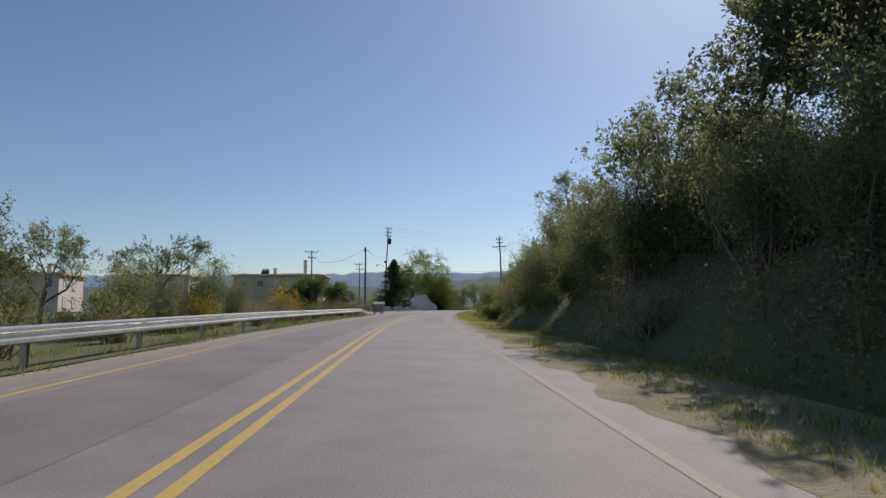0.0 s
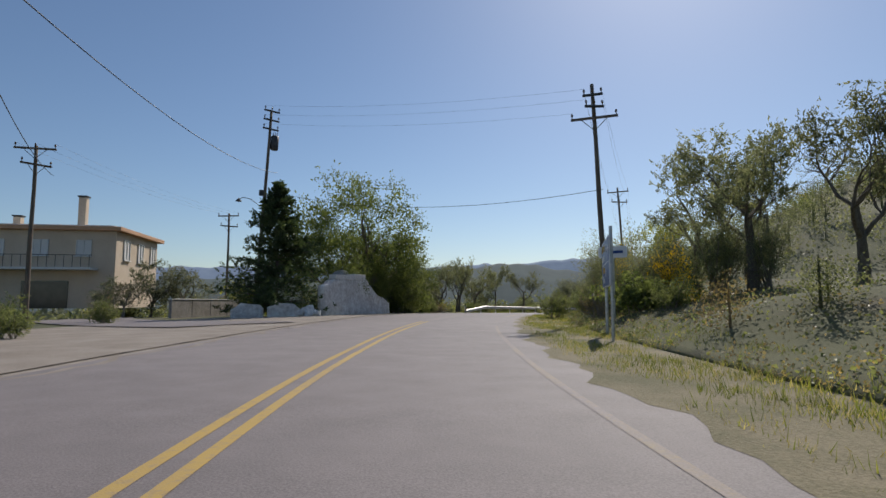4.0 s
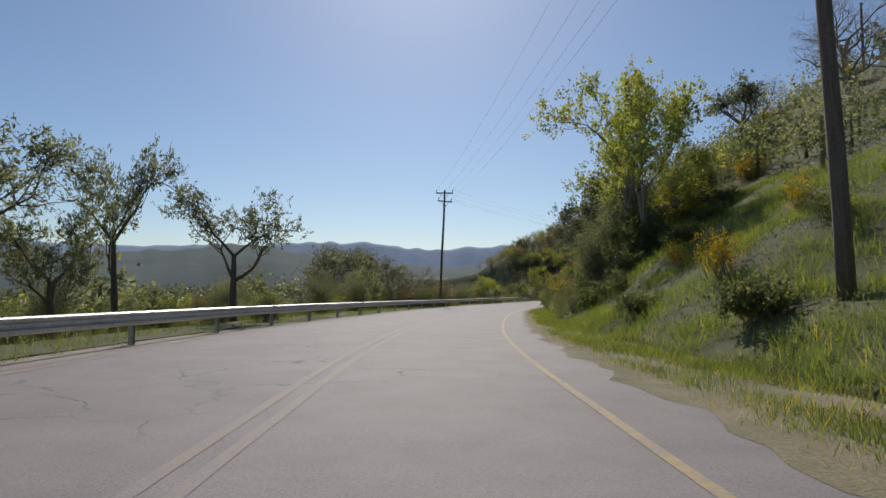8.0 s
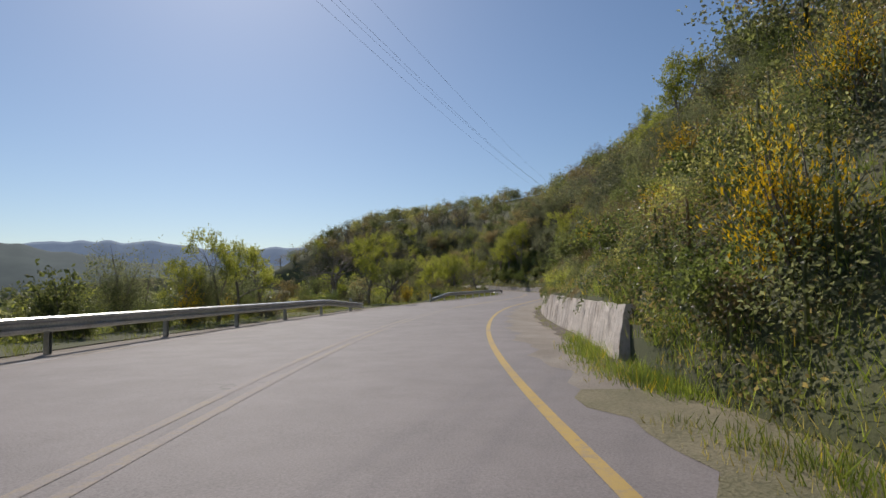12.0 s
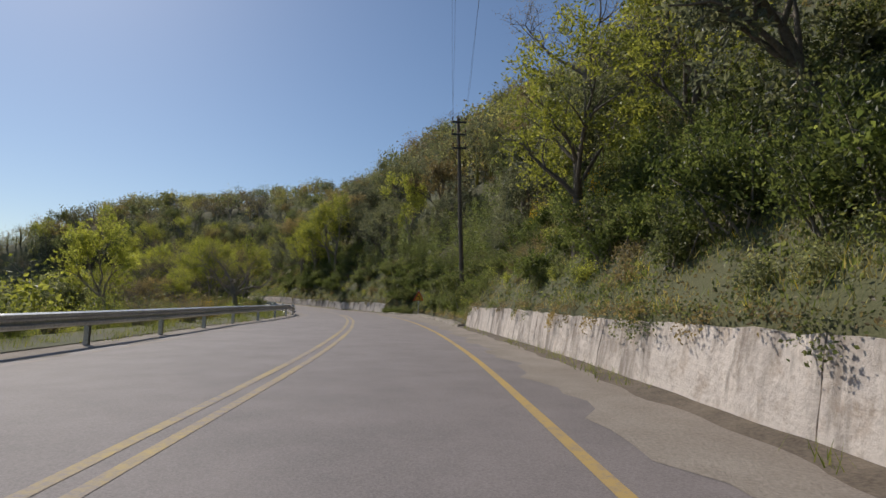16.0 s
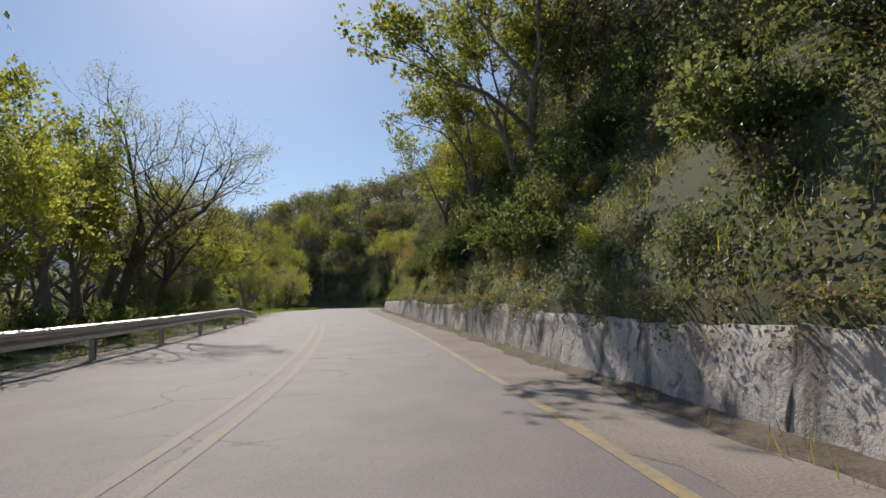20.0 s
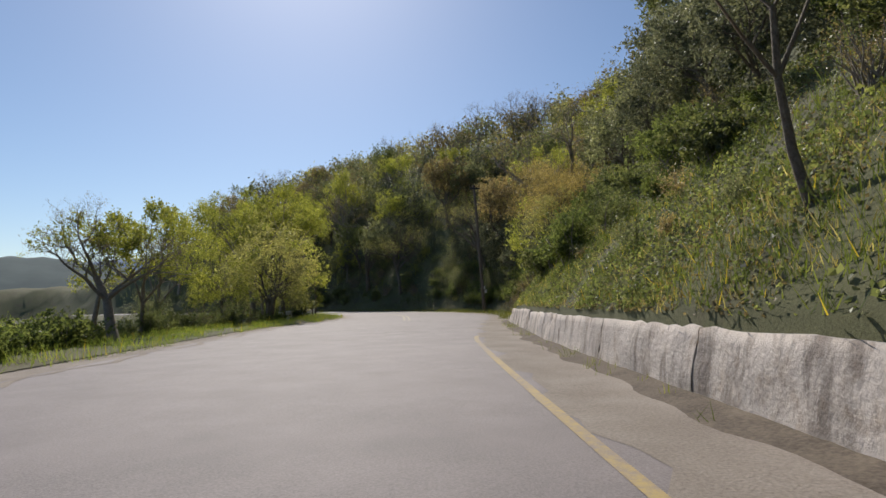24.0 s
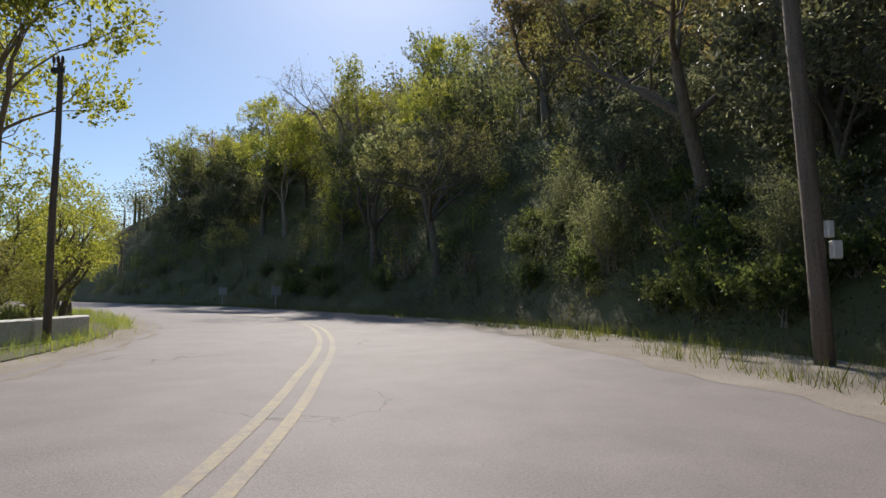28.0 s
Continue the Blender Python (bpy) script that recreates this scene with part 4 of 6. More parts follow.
KINDS["sapling"] = ("young_leaf_tree", "tree", "slender tree in fresh yellow-green spring leaf", [tree("sapling", 241, 8.0, 2.2, 0.42, (4, 4, 3), SPRING, 6600, 0.12, BARK, fuzz=0.42, rad=0.085, aspect=0.6)])
KINDS["leafy"] = ("leafy_spring_tree", "tree", "tree in fresh yellow-green leaf down to the ground", [dome(150 + i, 4.6, 7.4, SPRING, 6400, 0.12) for i in range(2)])
KINDS["carob"] = ("evergreen_tree", "tree", "dense evergreen tree, leafy down to the ground", [dome(160 + i, 5.4, 5.8, EVERGREEN, 13000, 0.1) for i in range(2)])
KINDS["russet"] = ("budding_tree", "tree", "roadside tree in brownish new leaf", [tree("russet", 232, 8.0, 1.2, 0.5, (6, 4, 4), RUSSET, 15000, 0.1, PALEBARK, fuzz=0.46, rad=0.09, aspect=0.6)])
KINDS["grand"] = ("bare_tree", "tree", "large leafless spreading tree", [tree("grand", 205, 9.7, 1.3, 0.62, (5, 5, 4, 4), BUDS, 9000, 0.06, BARK, fuzz=0.2, rad=0.15, lift=0.3, per=3)])
rnd = np.random.RandomState(5)


def plant(kind, s, u, size=1.0, label="", sink=0.0, tall=1.0, lean=0.0):
    name, cat, text, meshes = KINDS[kind]
    wood, crown = meshes[rnd.randint(len(meshes))]
    p = on(s, u)
    e = thing(name, Matrix.LocRotScale((p.x, p.y, p.z - sink), (Euler((0, radians(-lean), radians(heading(s)))).to_quaternion() @ Euler((0, 0, rnd.rand() * 6.28)).to_quaternion()), (size, size, size * tall)), label or text, cat, name + "s")
    link("trunk" if cat == "tree" else "branchwork", wood, BARK, e)
    if crown:
        link("crown" if cat == "tree" else "foliage", crown, SHRUB, e)
    return e


def scatter(kinds, s0, s1, u0, u1, n, lo, hi, tall=1.0):
    """n plants over a stretch of the plan; kinds with weights."""
    ks, ws = zip(*kinds)
    w = np.array(ws) / sum(ws)
    for i in range(n):
        s = s0 + (s1 - s0) * (i + rnd.rand()) / n
        a, b = (u0(s) if callable(u0) else u0), (u1(s) if callable(u1) else u1)
        plant(ks[rnd.choice(len(ks), p=w)], s, a + (b - a) * rnd.rand(), lo + (hi - lo) * rnd.rand(), tall=tall)


# first bend: olive grove on the steep bank, bushes behind the rail
scatter([("thicket", 3), ("maquis", 1)], -12, 16, 5.8, 7.4, 20, 0.85, 1.15)
scatter([("thicket", 3), ("dome", 1)], -6, 20, 8.4, 12.0, 26, 0.95, 1.3)
scatter([("thicket", 2), ("shrub", 1)], 14, 30, 5.6, 7.5, 10, 0.95, 1.25)
scatter([("olive", 2), ("thicket", 2)], -14, 24, 8.5, 12.5, 16, 0.75, 0.95)
scatter([("olive", 2), ("thicket", 1)], 30, 46, 10.5, 15, 7, 0.6, 0.8)
for s, u, k in ((70, 10.5, 0.62), (67, 11.5, 0.7), (63.5, 12, 0.75), (60, 12.5, 0.78), (56.5, 13, 0.8), (53, 13.5, 0.85), (49.5, 13.5, 0.85), (46, 13, 0.8)):
    plant("olive", s, u, k)
scatter([("shrub", 1.3), ("dryb", 2), ("thicket", 1), ("ivy", 1)], 30, 68, lambda s: foot(s) + 0.6, lambda s: foot(s) + 6.5, 50, 0.55, 0.9)
scatter([("dryb", 4), ("shrub", 1.5)], 34, 70, -14, -8.0, 46, 0.8, 1.25)
scatter([("dryb", 3), ("shrub", 2), ("broom", 0.5)], 36, 92, -32, -14, 44, 0.6, 0.95)
scatter([("shrub", 1.3), ("dryb", 2), ("ivy", 2)], -12, 66, 4.6, 7.5, 30, 0.6, 1.0)
scatter([("thicket", 3), ("shrub", 1)], -4, 33, -12.5, -9.2, 24, 0.75, 1.1)
scatter([("olive", 1)], 2, 30, -17, -12.5, 8, 0.6, 0.8)
scatter([("shrub", 1.3), ("dryb", 2), ("broom", 1)], 6, 62, -9.2, -7.6, 14, 0.6, 0.9)
scatter([("shrub", 1.3), ("dryb", 2)], 40, 84, -26, -11, 22, 0.6, 0.95)
plant("broom", 36, -8.6, 1.3, "large flowering broom bush behind the rail")
plant("carob", 106.0, -12.0, 2.15, "large dense evergreen tree behind the whitewashed wall", tall=1.05)
for s, u, k in ((107.5, -10.5, 1.15), (109.5, -12.5, 1.1), (103.5, -14.5, 1.15), (107, -15, 1.25), (111, -10, 0.85)):
    plant("carob", s, u, k * 1.2)
for s, u, k in ((104.0, -10.8, 0.9), (106.5, -9.9, 0.8), (108.5, -9.6, 0.75), (101.5, -11.2, 0.7)):
    plant("carob", s, u, k)
# bend with the white wall and the direction sign
scatter([("shrub", 1.3), ("ivy", 2), ("dryb", 1)], 80, 112, 5.4, 9, 22, 0.7, 1.15)
scatter([("thicket", 3), ("broom", 1), ("shrub", 1)], 82, 100, 6.4, 11, 18, 0.95, 1.45)
scatter([("maquis", 2), ("shrub", 2)], 106, 116, -12.5, -9.8, 10, 0.9, 1.3)
scatter([("maquis", 1)], 104.5, 113, -11.6, -10.0, 9, 1.5, 1.9)
scatter([("thicket", 2), ("broom", 1), ("shrub", 2)], 96, 124, 6.5, 12, 16, 0.6, 0.9)
scatter([("olive", 3), ("thicket", 3), ("dryb", 1)], 106, 140, -18, -9.6, 26, 0.65, 0.95)
for s, u, k in ((117.0, -12.2, 0.85), (119.5, -13.5, 0.95), (122.5, -14.5, 0.85), (113.5, -12.0, 0.75)):
    plant("dome", s, u, k, "dense silvery wild olive behind the verge")
plant("olive", 135.7, -12.0, 0.7, "upright olive tree with a dark trunk behind the rail", tall=1.6)
plant("olive", 126.5, -12.0, 0.78, tall=1.45)
plant("olive", 128.6, -13.5, 0.78, tall=1.4)
plant("olive", 121.5, -11.5, 0.9, "olive tree with a dark leaning trunk behind the rail")
plant("shrub", 93.5, 4.4, 1.0)
for s, u, k in ((90.0, 10.8, 1.05), (86.5, 12.0, 1.0), (83.0, 10.5, 0.95), (79.5, 12.0, 0.95)):
    plant("olive", s, u, k, "tall silvery olive tree behind the direction sign")
# valley side
scatter([("shrub", 1.3), ("dryb", 2), ("broom", 1), ("maquis", 1)], 108, 262, -11.5, -8.6, 46, 0.5, 0.85)
scatter([("thicket", 2), ("shrub", 2), ("dryb", 1)], 136, 200, -15, -10, 30, 0.8, 1.2)
scatter([("olive", 1), ("wood", 2), ("shrub", 1.3), ("bare", 0.8)], 140, 166, -26, -13, 12, 0.4, 0.6)
scatter([("olive", 1), ("wood", 2), ("spring", 1.4), ("shrub", 1.3), ("bare", 0.8)], 218, 262, -26, -11.5, 20, 0.45, 0.75)
plant("dome", 161, -11.6, 0.72, "round green bush-like oak behind the rail")
plant("dome", 158, -13, 0.65)
scatter([("thicket", 2), ("dome", 1), ("shrub", 1)], 156, 169, lambda s: foot(s) + 3.2, lambda s: foot(s) + 6, 10, 0.8, 1.2)
plant("bare", 166, -10.2, 0.5, "small leafless tree behind the rail")
plant("bare", 172, -10.8, 0.5)
for s, u, k in ((192.0, -9.6, 0.42), (194.2, -9.9, 0.4), (196.6, -10.2, 0.38), (190.4, -9.8, 0.28)):
    plant("spring", s, u, k, "sparse sapling in pale new leaf behind the rail")
for s, u, k in ((173, -19.5, 1.6), (177, -21.5, 1.8), (181, -19.5, 1.6), (185, -23, 1.4)):
    plant("dome", s, u, k, "wide leafy tree growing below the road")
plant("spring", 214, -11.5, 0.7)
scatter([("wood", 2), ("spring", 2), ("bare", 1.2), ("shrub", 2)], 255, 286, -22, -8.5, 18, 0.4, 0.62)
scatter([("wood", 1), ("spring", 2), ("bare", 2), ("shrub", 1)], 287, 314, -18, -8.4, 20, 0.65, 1.0)
scatter([("shrub", 1.3), ("ivy", 1), ("spring", 0.4)], 262, 314, -10.5, -7.6, 26, 0.6, 1.0)
GRAND = plant("grand", 292.5, -8.4, 1.0, "large bare spreading tree with ivy on its trunk")
plant("grand", 302, -10.0, 1.0)
plant("grand", 307.5, -11.5, 0.9)
plant("spring", 295, 4.7, 1.15)
scatter([("shrub", 2), ("thicket", 1)], 296, 314, -12, -8.2, 12, 0.8, 1.1)
plant("spring", 303.5, -10.5, 0.95)
# grassy bank with broom, then the steep wooded side
scatter([("shrub", 2), ("broom", 1.2), ("ivy", 2)], 112, 150, lambda s: foot(s) + 0.6, lambda s: foot(s) + 7, 24, 0.5, 0.85)
plant("spring", 145.6, 7.0, 1.2, "tall willow-like tree in pale yellow-green leaf")
plant("spring", 149.5, 8.2, 1.0)
plant("leafy", 147.0, 8.0, 0.85, "willow-like tree in pale yellow-green leaf")
scatter([("ivy", 2), ("broom", 1), ("maquis", 1), ("dryb", 1)], 143, 161, lambda s: foot(s) + 0.3, lambda s: foot(s) + 3.2, 24, 0.45, 0.85)
plant("spring", 143.2, 7.6, 0.85)
scatter([("thicket", 2), ("maquis", 2), ("shrub", 1)], 142, 151, 5.6, 8.2, 12, 1.0, 1.4)
scatter([("thicket", 2), ("broom", 1), ("maquis", 1)], 146, 160, 9.0, 14.0, 14, 0.8, 1.1)
scatter([("dryb", 3), ("shrub", 1)], 168, 181, -11, -9.2, 12, 1.1, 1.7, 1.15)
plant("maquis", 146, 6.0, 1.4)
scatter([("broom", 3), ("maquis", 1.5), ("shrub", 2), ("ivy", 1)], 148, 181, lambda s: foot(s) + 0.5, lambda s: foot(s) + 9, 40, 0.6, 1.1)
scatter([("wood", 2), ("bare", 1), ("broom", 2), ("shrub", 2)], 146, 182, lambda s: foot(s) + 9, lambda s: foot(s) + 22, 20, 0.55, 0.85)
scatter([("shrub", 1.3), ("maquis", 1), ("ivy", 2), ("broom", 0.6), ("dryb", 1)], 182, 242, lambda s: foot(s) + 0.9, lambda s: foot(s) + 5, 40, 0.55, 1.0)
scatter([("dome", 5), ("wood", 1), ("spring", 0.5), ("broom", 2)], 198, 218, lambda s: foot(s) + 4.5, lambda s: foot(s) + 20, 16, 0.45, 0.75)
scatter([("dome", 7), ("wood", 1), ("spring", 0.7), ("bare", 0.5)], 218, 262, lambda s: foot(s) + 4.5, lambda s: foot(s) + 22, 40, 0.75, 1.2)
scatter([("wood", 2), ("bare", 1.5), ("shrub", 1)], 180, 200, lambda s: foot(s) + 11, lambda s: foot(s) + 20, 8, 0.4, 0.6)
plant("leafy", 231.0, 4.7, 1.0, "tree in bright yellow-green leaf above the wall")
plant("leafy", 227.5, 6.0, 0.75)
scatter([("maquis", 2), ("shrub", 2), ("dome", 1)], 212, 236, lambda s: foot(s) + 2.0, lambda s: foot(s) + 5, 26, 0.6, 1.0)
for s, u, k in ((216.5, 7.0, 0.75), (219.5, 7.6, 0.7), (222.5, 8.2, 0.78), (225.5, 9.5, 0.85), (214, 9.0, 0.6), (218, 11, 0.6), (236, 7.0, 0.8)):
    plant("dome", s, u, k)
scatter([("shrub", 1.3), ("maquis", 2), ("ivy", 2), ("broom", 1)], 203, 242, lambda s: foot(s) + 0.6, lambda s: foot(s) + 2.6, 44, 0.55, 0.95)
scatter([("maquis", 2), ("thicket", 1), ("shrub", 2), ("broom", 1.5)], 190, 222, lambda s: foot(s) + 3.0, lambda s: foot(s) + 9, 34, 0.7, 1.1)
for k in range(11):
    plant("ivy", 260.8 + k * 0.5, float(foot(260.8 + k * 0.5)) - 0.05, 0.34 + 0.2 * rnd.rand(), "ivy and brambles creeping down to the kerb")
plant("ivy", 265.5, 3.9, 0.55, "ivy bush smothering the end of the wall")
plant("ivy", 264.7, 4.3, 0.6, "ivy bush smothering the end of the wall")
plant("bare", 212.0, -13.5, 0.75, "small tree with sparse pale new leaves")
plant("bare", 312, -9.4, 1.05)
plant("spring", 313.5, -11.0, 1.0)
scatter([("ivy", 3), ("maquis", 2), ("dome", 1), ("dryb", 1)], 227, 246, lambda s: foot(s) + 0.9, lambda s: foot(s) + 5.0, 34, 0.55, 0.9)
scatter([("ivy", 3), ("shrub", 2)], 243, 258, lambda s: foot(s) + 0.2, lambda s: foot(s) + 2.2, 26, 0.5, 0.85)
scatter([("ivy", 3), ("dryb", 1)], 260.5, 268, lambda s: foot(s) + 0.4, lambda s: foot(s) + 3.0, 26, 0.55, 0.9)
scatter([("ivy", 4), ("shrub", 2), ("dryb", 1)], 242, 304, lambda s: foot(s) + 0.5, lambda s: foot(s) + 4.5, 44, 0.7, 1.2)
scatter([("dome", 6), ("olive", 1), ("wood", 1)], 246, 306, lambda s: foot(s) + 4.0, lambda s: foot(s) + 19, 44, 0.75, 1.15)
for s, u, k in ((296.5, 5.5, 0.8), (299.8, 5.7, 0.9), (303.4, 6.0, 0.85)):
    plant("leafy", s, u, k, "roadside tree in bright yellow-green leaf")
plant("lime", 301.5, 5.0, 0.7, "roadside tree in bright yellow-green leaf")
scatter([("ivy", 3), ("shrub", 2), ("maquis", 1)], 284, 307, lambda s: foot(s) + 0.9, lambda s: foot(s) + 4.5, 38, 0.6, 1.0)
plant("spring", 289.0, 5.3, 1.22, "slender roadside tree in bright yellow-green leaf")
plant("spring", 292.5, 6.2, 1.0)
plant("spring", 271.6, 7.4, 0.95)
# last bends
scatter([("shrub", 1.3), ("dryb", 1), ("ivy", 1)], 322, 352, lambda s: edge_l(s) - 7.5, lambda s: edge_l(s) - 3.2, 22, 0.6, 0.95)
scatter([("dryb", 3), ("ivy", 1)], 340.5, 347, lambda s: foot(s) + 0.1, lambda s: foot(s) + 1.3, 11, 0.5, 0.75)
scatter([("ivy", 4), ("shrub", 2)], 325, 348, lambda s: foot(s) + 2.5, lambda s: foot(s) + 9, 18, 0.5, 0.9)
scatter([("ivy", 3), ("shrub", 2)], 310, 325, lambda s: foot(s) + 4.0, lambda s: foot(s) + 9, 9, 0.5, 0.8)
for s, u, k in ((367, 10.5, 1.1), (379, 8.8, 1.05)):
    plant("grand", s, u, k, "tall leafless tree spreading over the road edge")
scatter([("shrub", 1.3), ("thicket", 1), ("dryb", 1)], 312, 352, lambda s: edge_l(s) - 14, lambda s: edge_l(s) - 6, 26, 0.7, 1.1)
scatter([("shrub", 2), ("ivy", 2), ("dryb", 1)], 304, 345, lambda s: foot(s) + 1.2, lambda s: foot(s) + 6, 22, 0.35, 0.65)
scatter([("dome", 5), ("olive", 1), ("wood", 2)], 306, 350, lambda s: foot(s) + 6, lambda s: foot(s) + 20, 26, 0.8, 1.15)
plant("sapling", 320.4, 3.9, 0.62, "leaning roadside tree with pale green new leaves", lean=25)
plant("olive", 324, 9.0, 1.0)
for s, u, k in ((313, 7.0, 0.6), (316.5, 8.2, 0.7), (320, 9.5, 0.75), (326, 7.0, 0.55), (329, 8.5, 0.65), (333, 7.5, 0.6), (337, 8.0, 0.7)):
    plant("dome", s, u, k)
scatter([("ivy", 2), ("dryb", 1), ("maquis", 1), ("shrub", 1)], 308, 342, lambda s: foot(s) + 1.6, lambda s: foot(s) + 5.5, 30, 0.35, 0.75)
plant("bloom", 338.5, 5.2, 0.55)
plant("russet", 343.2, 6.0, 0.66, "tall brownish tree in new leaf at the end of the wall")
plant("bloom", 344.5, 6.0, 0.9)
for s, u, k in ((331, 8.5, 0.7), (335, 9.5, 0.85), (328, 11, 0.8), (339, 9.0, 0.8), (324, 13, 0.9)):
    plant("dome", s, u, k)
scatter([("ivy", 3), ("maquis", 1)], 329, 342, lambda s: foot(s) + 1.0, lambda s: foot(s) + 4.5, 20, 0.6, 1.0)
plant("russet", 350, 7.6, 0.95, "roadside tree in brownish new leaf")
plant("russet", 354, 9.4, 0.9)
scatter([("shrub", 1.3), ("spring", 1), ("ivy", 1)], 306, 360, lambda s: edge_l(s) - 8, lambda s: edge_l(s) - 2.2, 26, 0.45, 0.8)
plant("bare", 334.5, -10.8, 0.55, "slender young tree, almost leafless")
for s, u, k in ((349, -9.4, 1.05), (352.5, -10.0, 1.3), (356.5, -9.4, 1.25), (346, -11.5, 0.8), (360, -10.8, 1.2)):
    plant("bloom", s, u, k)
for s, u, k in ((372.2, -8.0, 1.05), (366, -11.5, 1.05), (374, -12.5, 1.0)):
    plant("lime", s, u, k)
for s, u, k in ((370.6, -7.6, 0.62), (374.5, -6.9, 0.7), (379, -6.8, 0.75), (385, -6.4, 0.8), (391, -6.4, 0.85), (398, -6.6, 0.9), (364, -10.5, 0.7)):
    plant("leafy", s, u, k)
scatter([("bloom", 2), ("shrub", 1)], 361, 386, lambda s: edge_l(s) - 4.2, lambda s: edge_l(s) - 2.4, 12, 0.4, 0.62)
# leafless oaks along the crest
scatter([("bare", 3), ("wood", 1)], 345, 440, lambda s: foot(s) + 17, lambda s: foot(s) + 32, 30, 0.7, 1.0)
scatter([("bare", 2), ("wood", 1)], 275, 345, lambda s: foot(s) + 28, lambda s: foot(s) + 46, 24, 0.7, 1.0)
scatter([("ivy", 3), ("thicket", 1), ("maquis", 2)], 345, 374, lambda s: foot(s) + 0.3, lambda s: foot(s) + 4.0, 46, 0.7, 1.15)
scatter([("dome", 1)], 348, 372, lambda s: foot(s) + 2.0, lambda s: foot(s) + 6.0, 14, 0.6, 0.9)
scatter([("shrub", 1.3), ("ivy", 1), ("dryb", 1)], 350, 400, lambda s: foot(s) + 0.4, lambda s: foot(s) + 4, 30, 0.8, 1.2)
scatter([("dome", 4), ("wood", 2), ("bare", 1), ("bloom", 2), ("leafy", 1), ("spring", 0.8)], 348, 432, lambda s: foot(s) + 2.5, lambda s: foot(s) + 16, 60, 0.85, 1.3)


# woods too far to count
def far_woods(name, label, s0, s1, v0, v1, n, lo, hi, mats, seed, side=1):
    r = np.random.RandomState(seed)
    for j, mat in enumerate(mats):
        vs, fs, base = [], [], 0
        for i in range(n // len(mats)):
            s, v = s0 + (s1 - s0) * r.rand(), v0 + (v1 - v0) * r.rand() ** 1.2
            u = foot(s) + v if side > 0 else edge_l(s) - v
            p = on(s, u)
            h = lo + (hi - lo) * r.rand()
            c = r.randn(7, 3)
            c = c / np.linalg.norm(c, axis=1)[:, None] * np.array([0.36, 0.36, 0.30]) * h * (0.5 + 0.6 * r.rand(7, 1)) + np.array([0, 0, h * (0.48 if h > 3 else 0.3)])
            near = v < 28 and side > 0
            fine = v < 5
            m = (62 if near else 34) if h > 3 else (95 if fine else 44)
            pts = np.repeat(c, m, 0) + r.randn(7 * m, 3) * h * (0.105 if h > 3 else 0.15) + np.array(tuple(p))
            a, b = leaves_mesh(pts, r, (0.03 * h + 0.07 if near else 0.055 * h + 0.12) if h > 3 else (0.02 * h + 0.032 if fine else 0.034 * h + 0.045), 0.6)
            vs.append(a)
            fs.append(b + base)
            base += len(a)
            a, b = segs_mesh([(np.array(tuple(p)) - [0, 0, 0.4], np.array(tuple(p)) + [0, 0, h * 0.6], 0.03 * h, 0.012 * h)], 4)
            vs.append(a)
            fs.append(b + base)
            base += len(a)
        me = fast(name, np.concatenate(vs), np.concatenate(fs))
        tagged(link(name, me, mat), label, "woods", kind="stuff")


far_woods("bank_undergrowth", "brambles, ivy and low scrub covering the steep bank", 147, 183, 0.3, 16, 400, 0.7, 1.7, [SHRUB, DRY, SHRUB, OLIVE, BUDS], 41)
far_woods("wall_undergrowth", "ivy and scrub covering the slope above the wall", 180, 306, 2.5, 18, 640, 0.8, 2.1, [SHRUB, DUSK, OLIVE, DRY, BUDS], 42)
far_woods("wall_top_scrub", "ivy and young growth along the top of the wall", 182, 306, 0.3, 3.5, 480, 0.4, 0.95, [SHRUB, OLIVE, SPRING, DRY], 46)
far_woods("late_undergrowth", "ivy and scrub under the hillside trees", 345, 430, 0.5, 20, 560, 0.8, 2.2, [IVY, DUSK, BUDS, SHRUB], 43)
far_woods("open_bank_scrub", "low scattered scrub on the open bank", 304, 346, 1.0, 14, 130, 0.4, 1.1, [SHRUB, DRY, OLIVE], 48)
far_woods("early_undergrowth", "bushes and dry growth on the first bank", -14, 74, 0.5, 12, 330, 0.7, 1.7, [OLIVE, SHRUB, DRY], 44)
far_woods("valley_edge_scrub", "scrub along the valley edge", 106, 310, 3.5, 14, 520, 0.9, 2.2, [SHRUB, OLIVE, DRY, SPRING], 45, -1)
far_woods("hillside_woods", "mixed spring woodland covering the hillside", 182, 460, 10, 80, 1180, 4.2, 8.2, [SHRUB, DUSK, DRY, BUDS, DUSK, OLIVE], 21)
far_woods("wood_understorey", "leafy understorey of the last wood", 344, 440, 1.5, 26, 330, 2.2, 3.0, [SHRUB, DUSK, SPRING, DUSK], 47)
far_woods("valley_woods", "mixed trees filling the valley below the road", 105, 330, 14, 90, 420, 3.5, 6.5, [SHRUB, OLIVE, SPRING], 22, -1)
far_woods("village_groves", "olive groves round the village houses", -20, 100, 74, 120, 100, 3.0, 4.5, [OLIVE, SHRUB], 23, -1)
far_woods("bank_scrub", "scrub on the upper bank", 100, 190, 8, 50, 240, 2.0, 4.0, [SHRUB, DUSK, OLIVE], 24)
far_woods("upper_grove", "olive trees on the upper bank", -40, 60, 9, 40, 70, 4.0, 6.0, [OLIVE, EVERGREEN], 25)



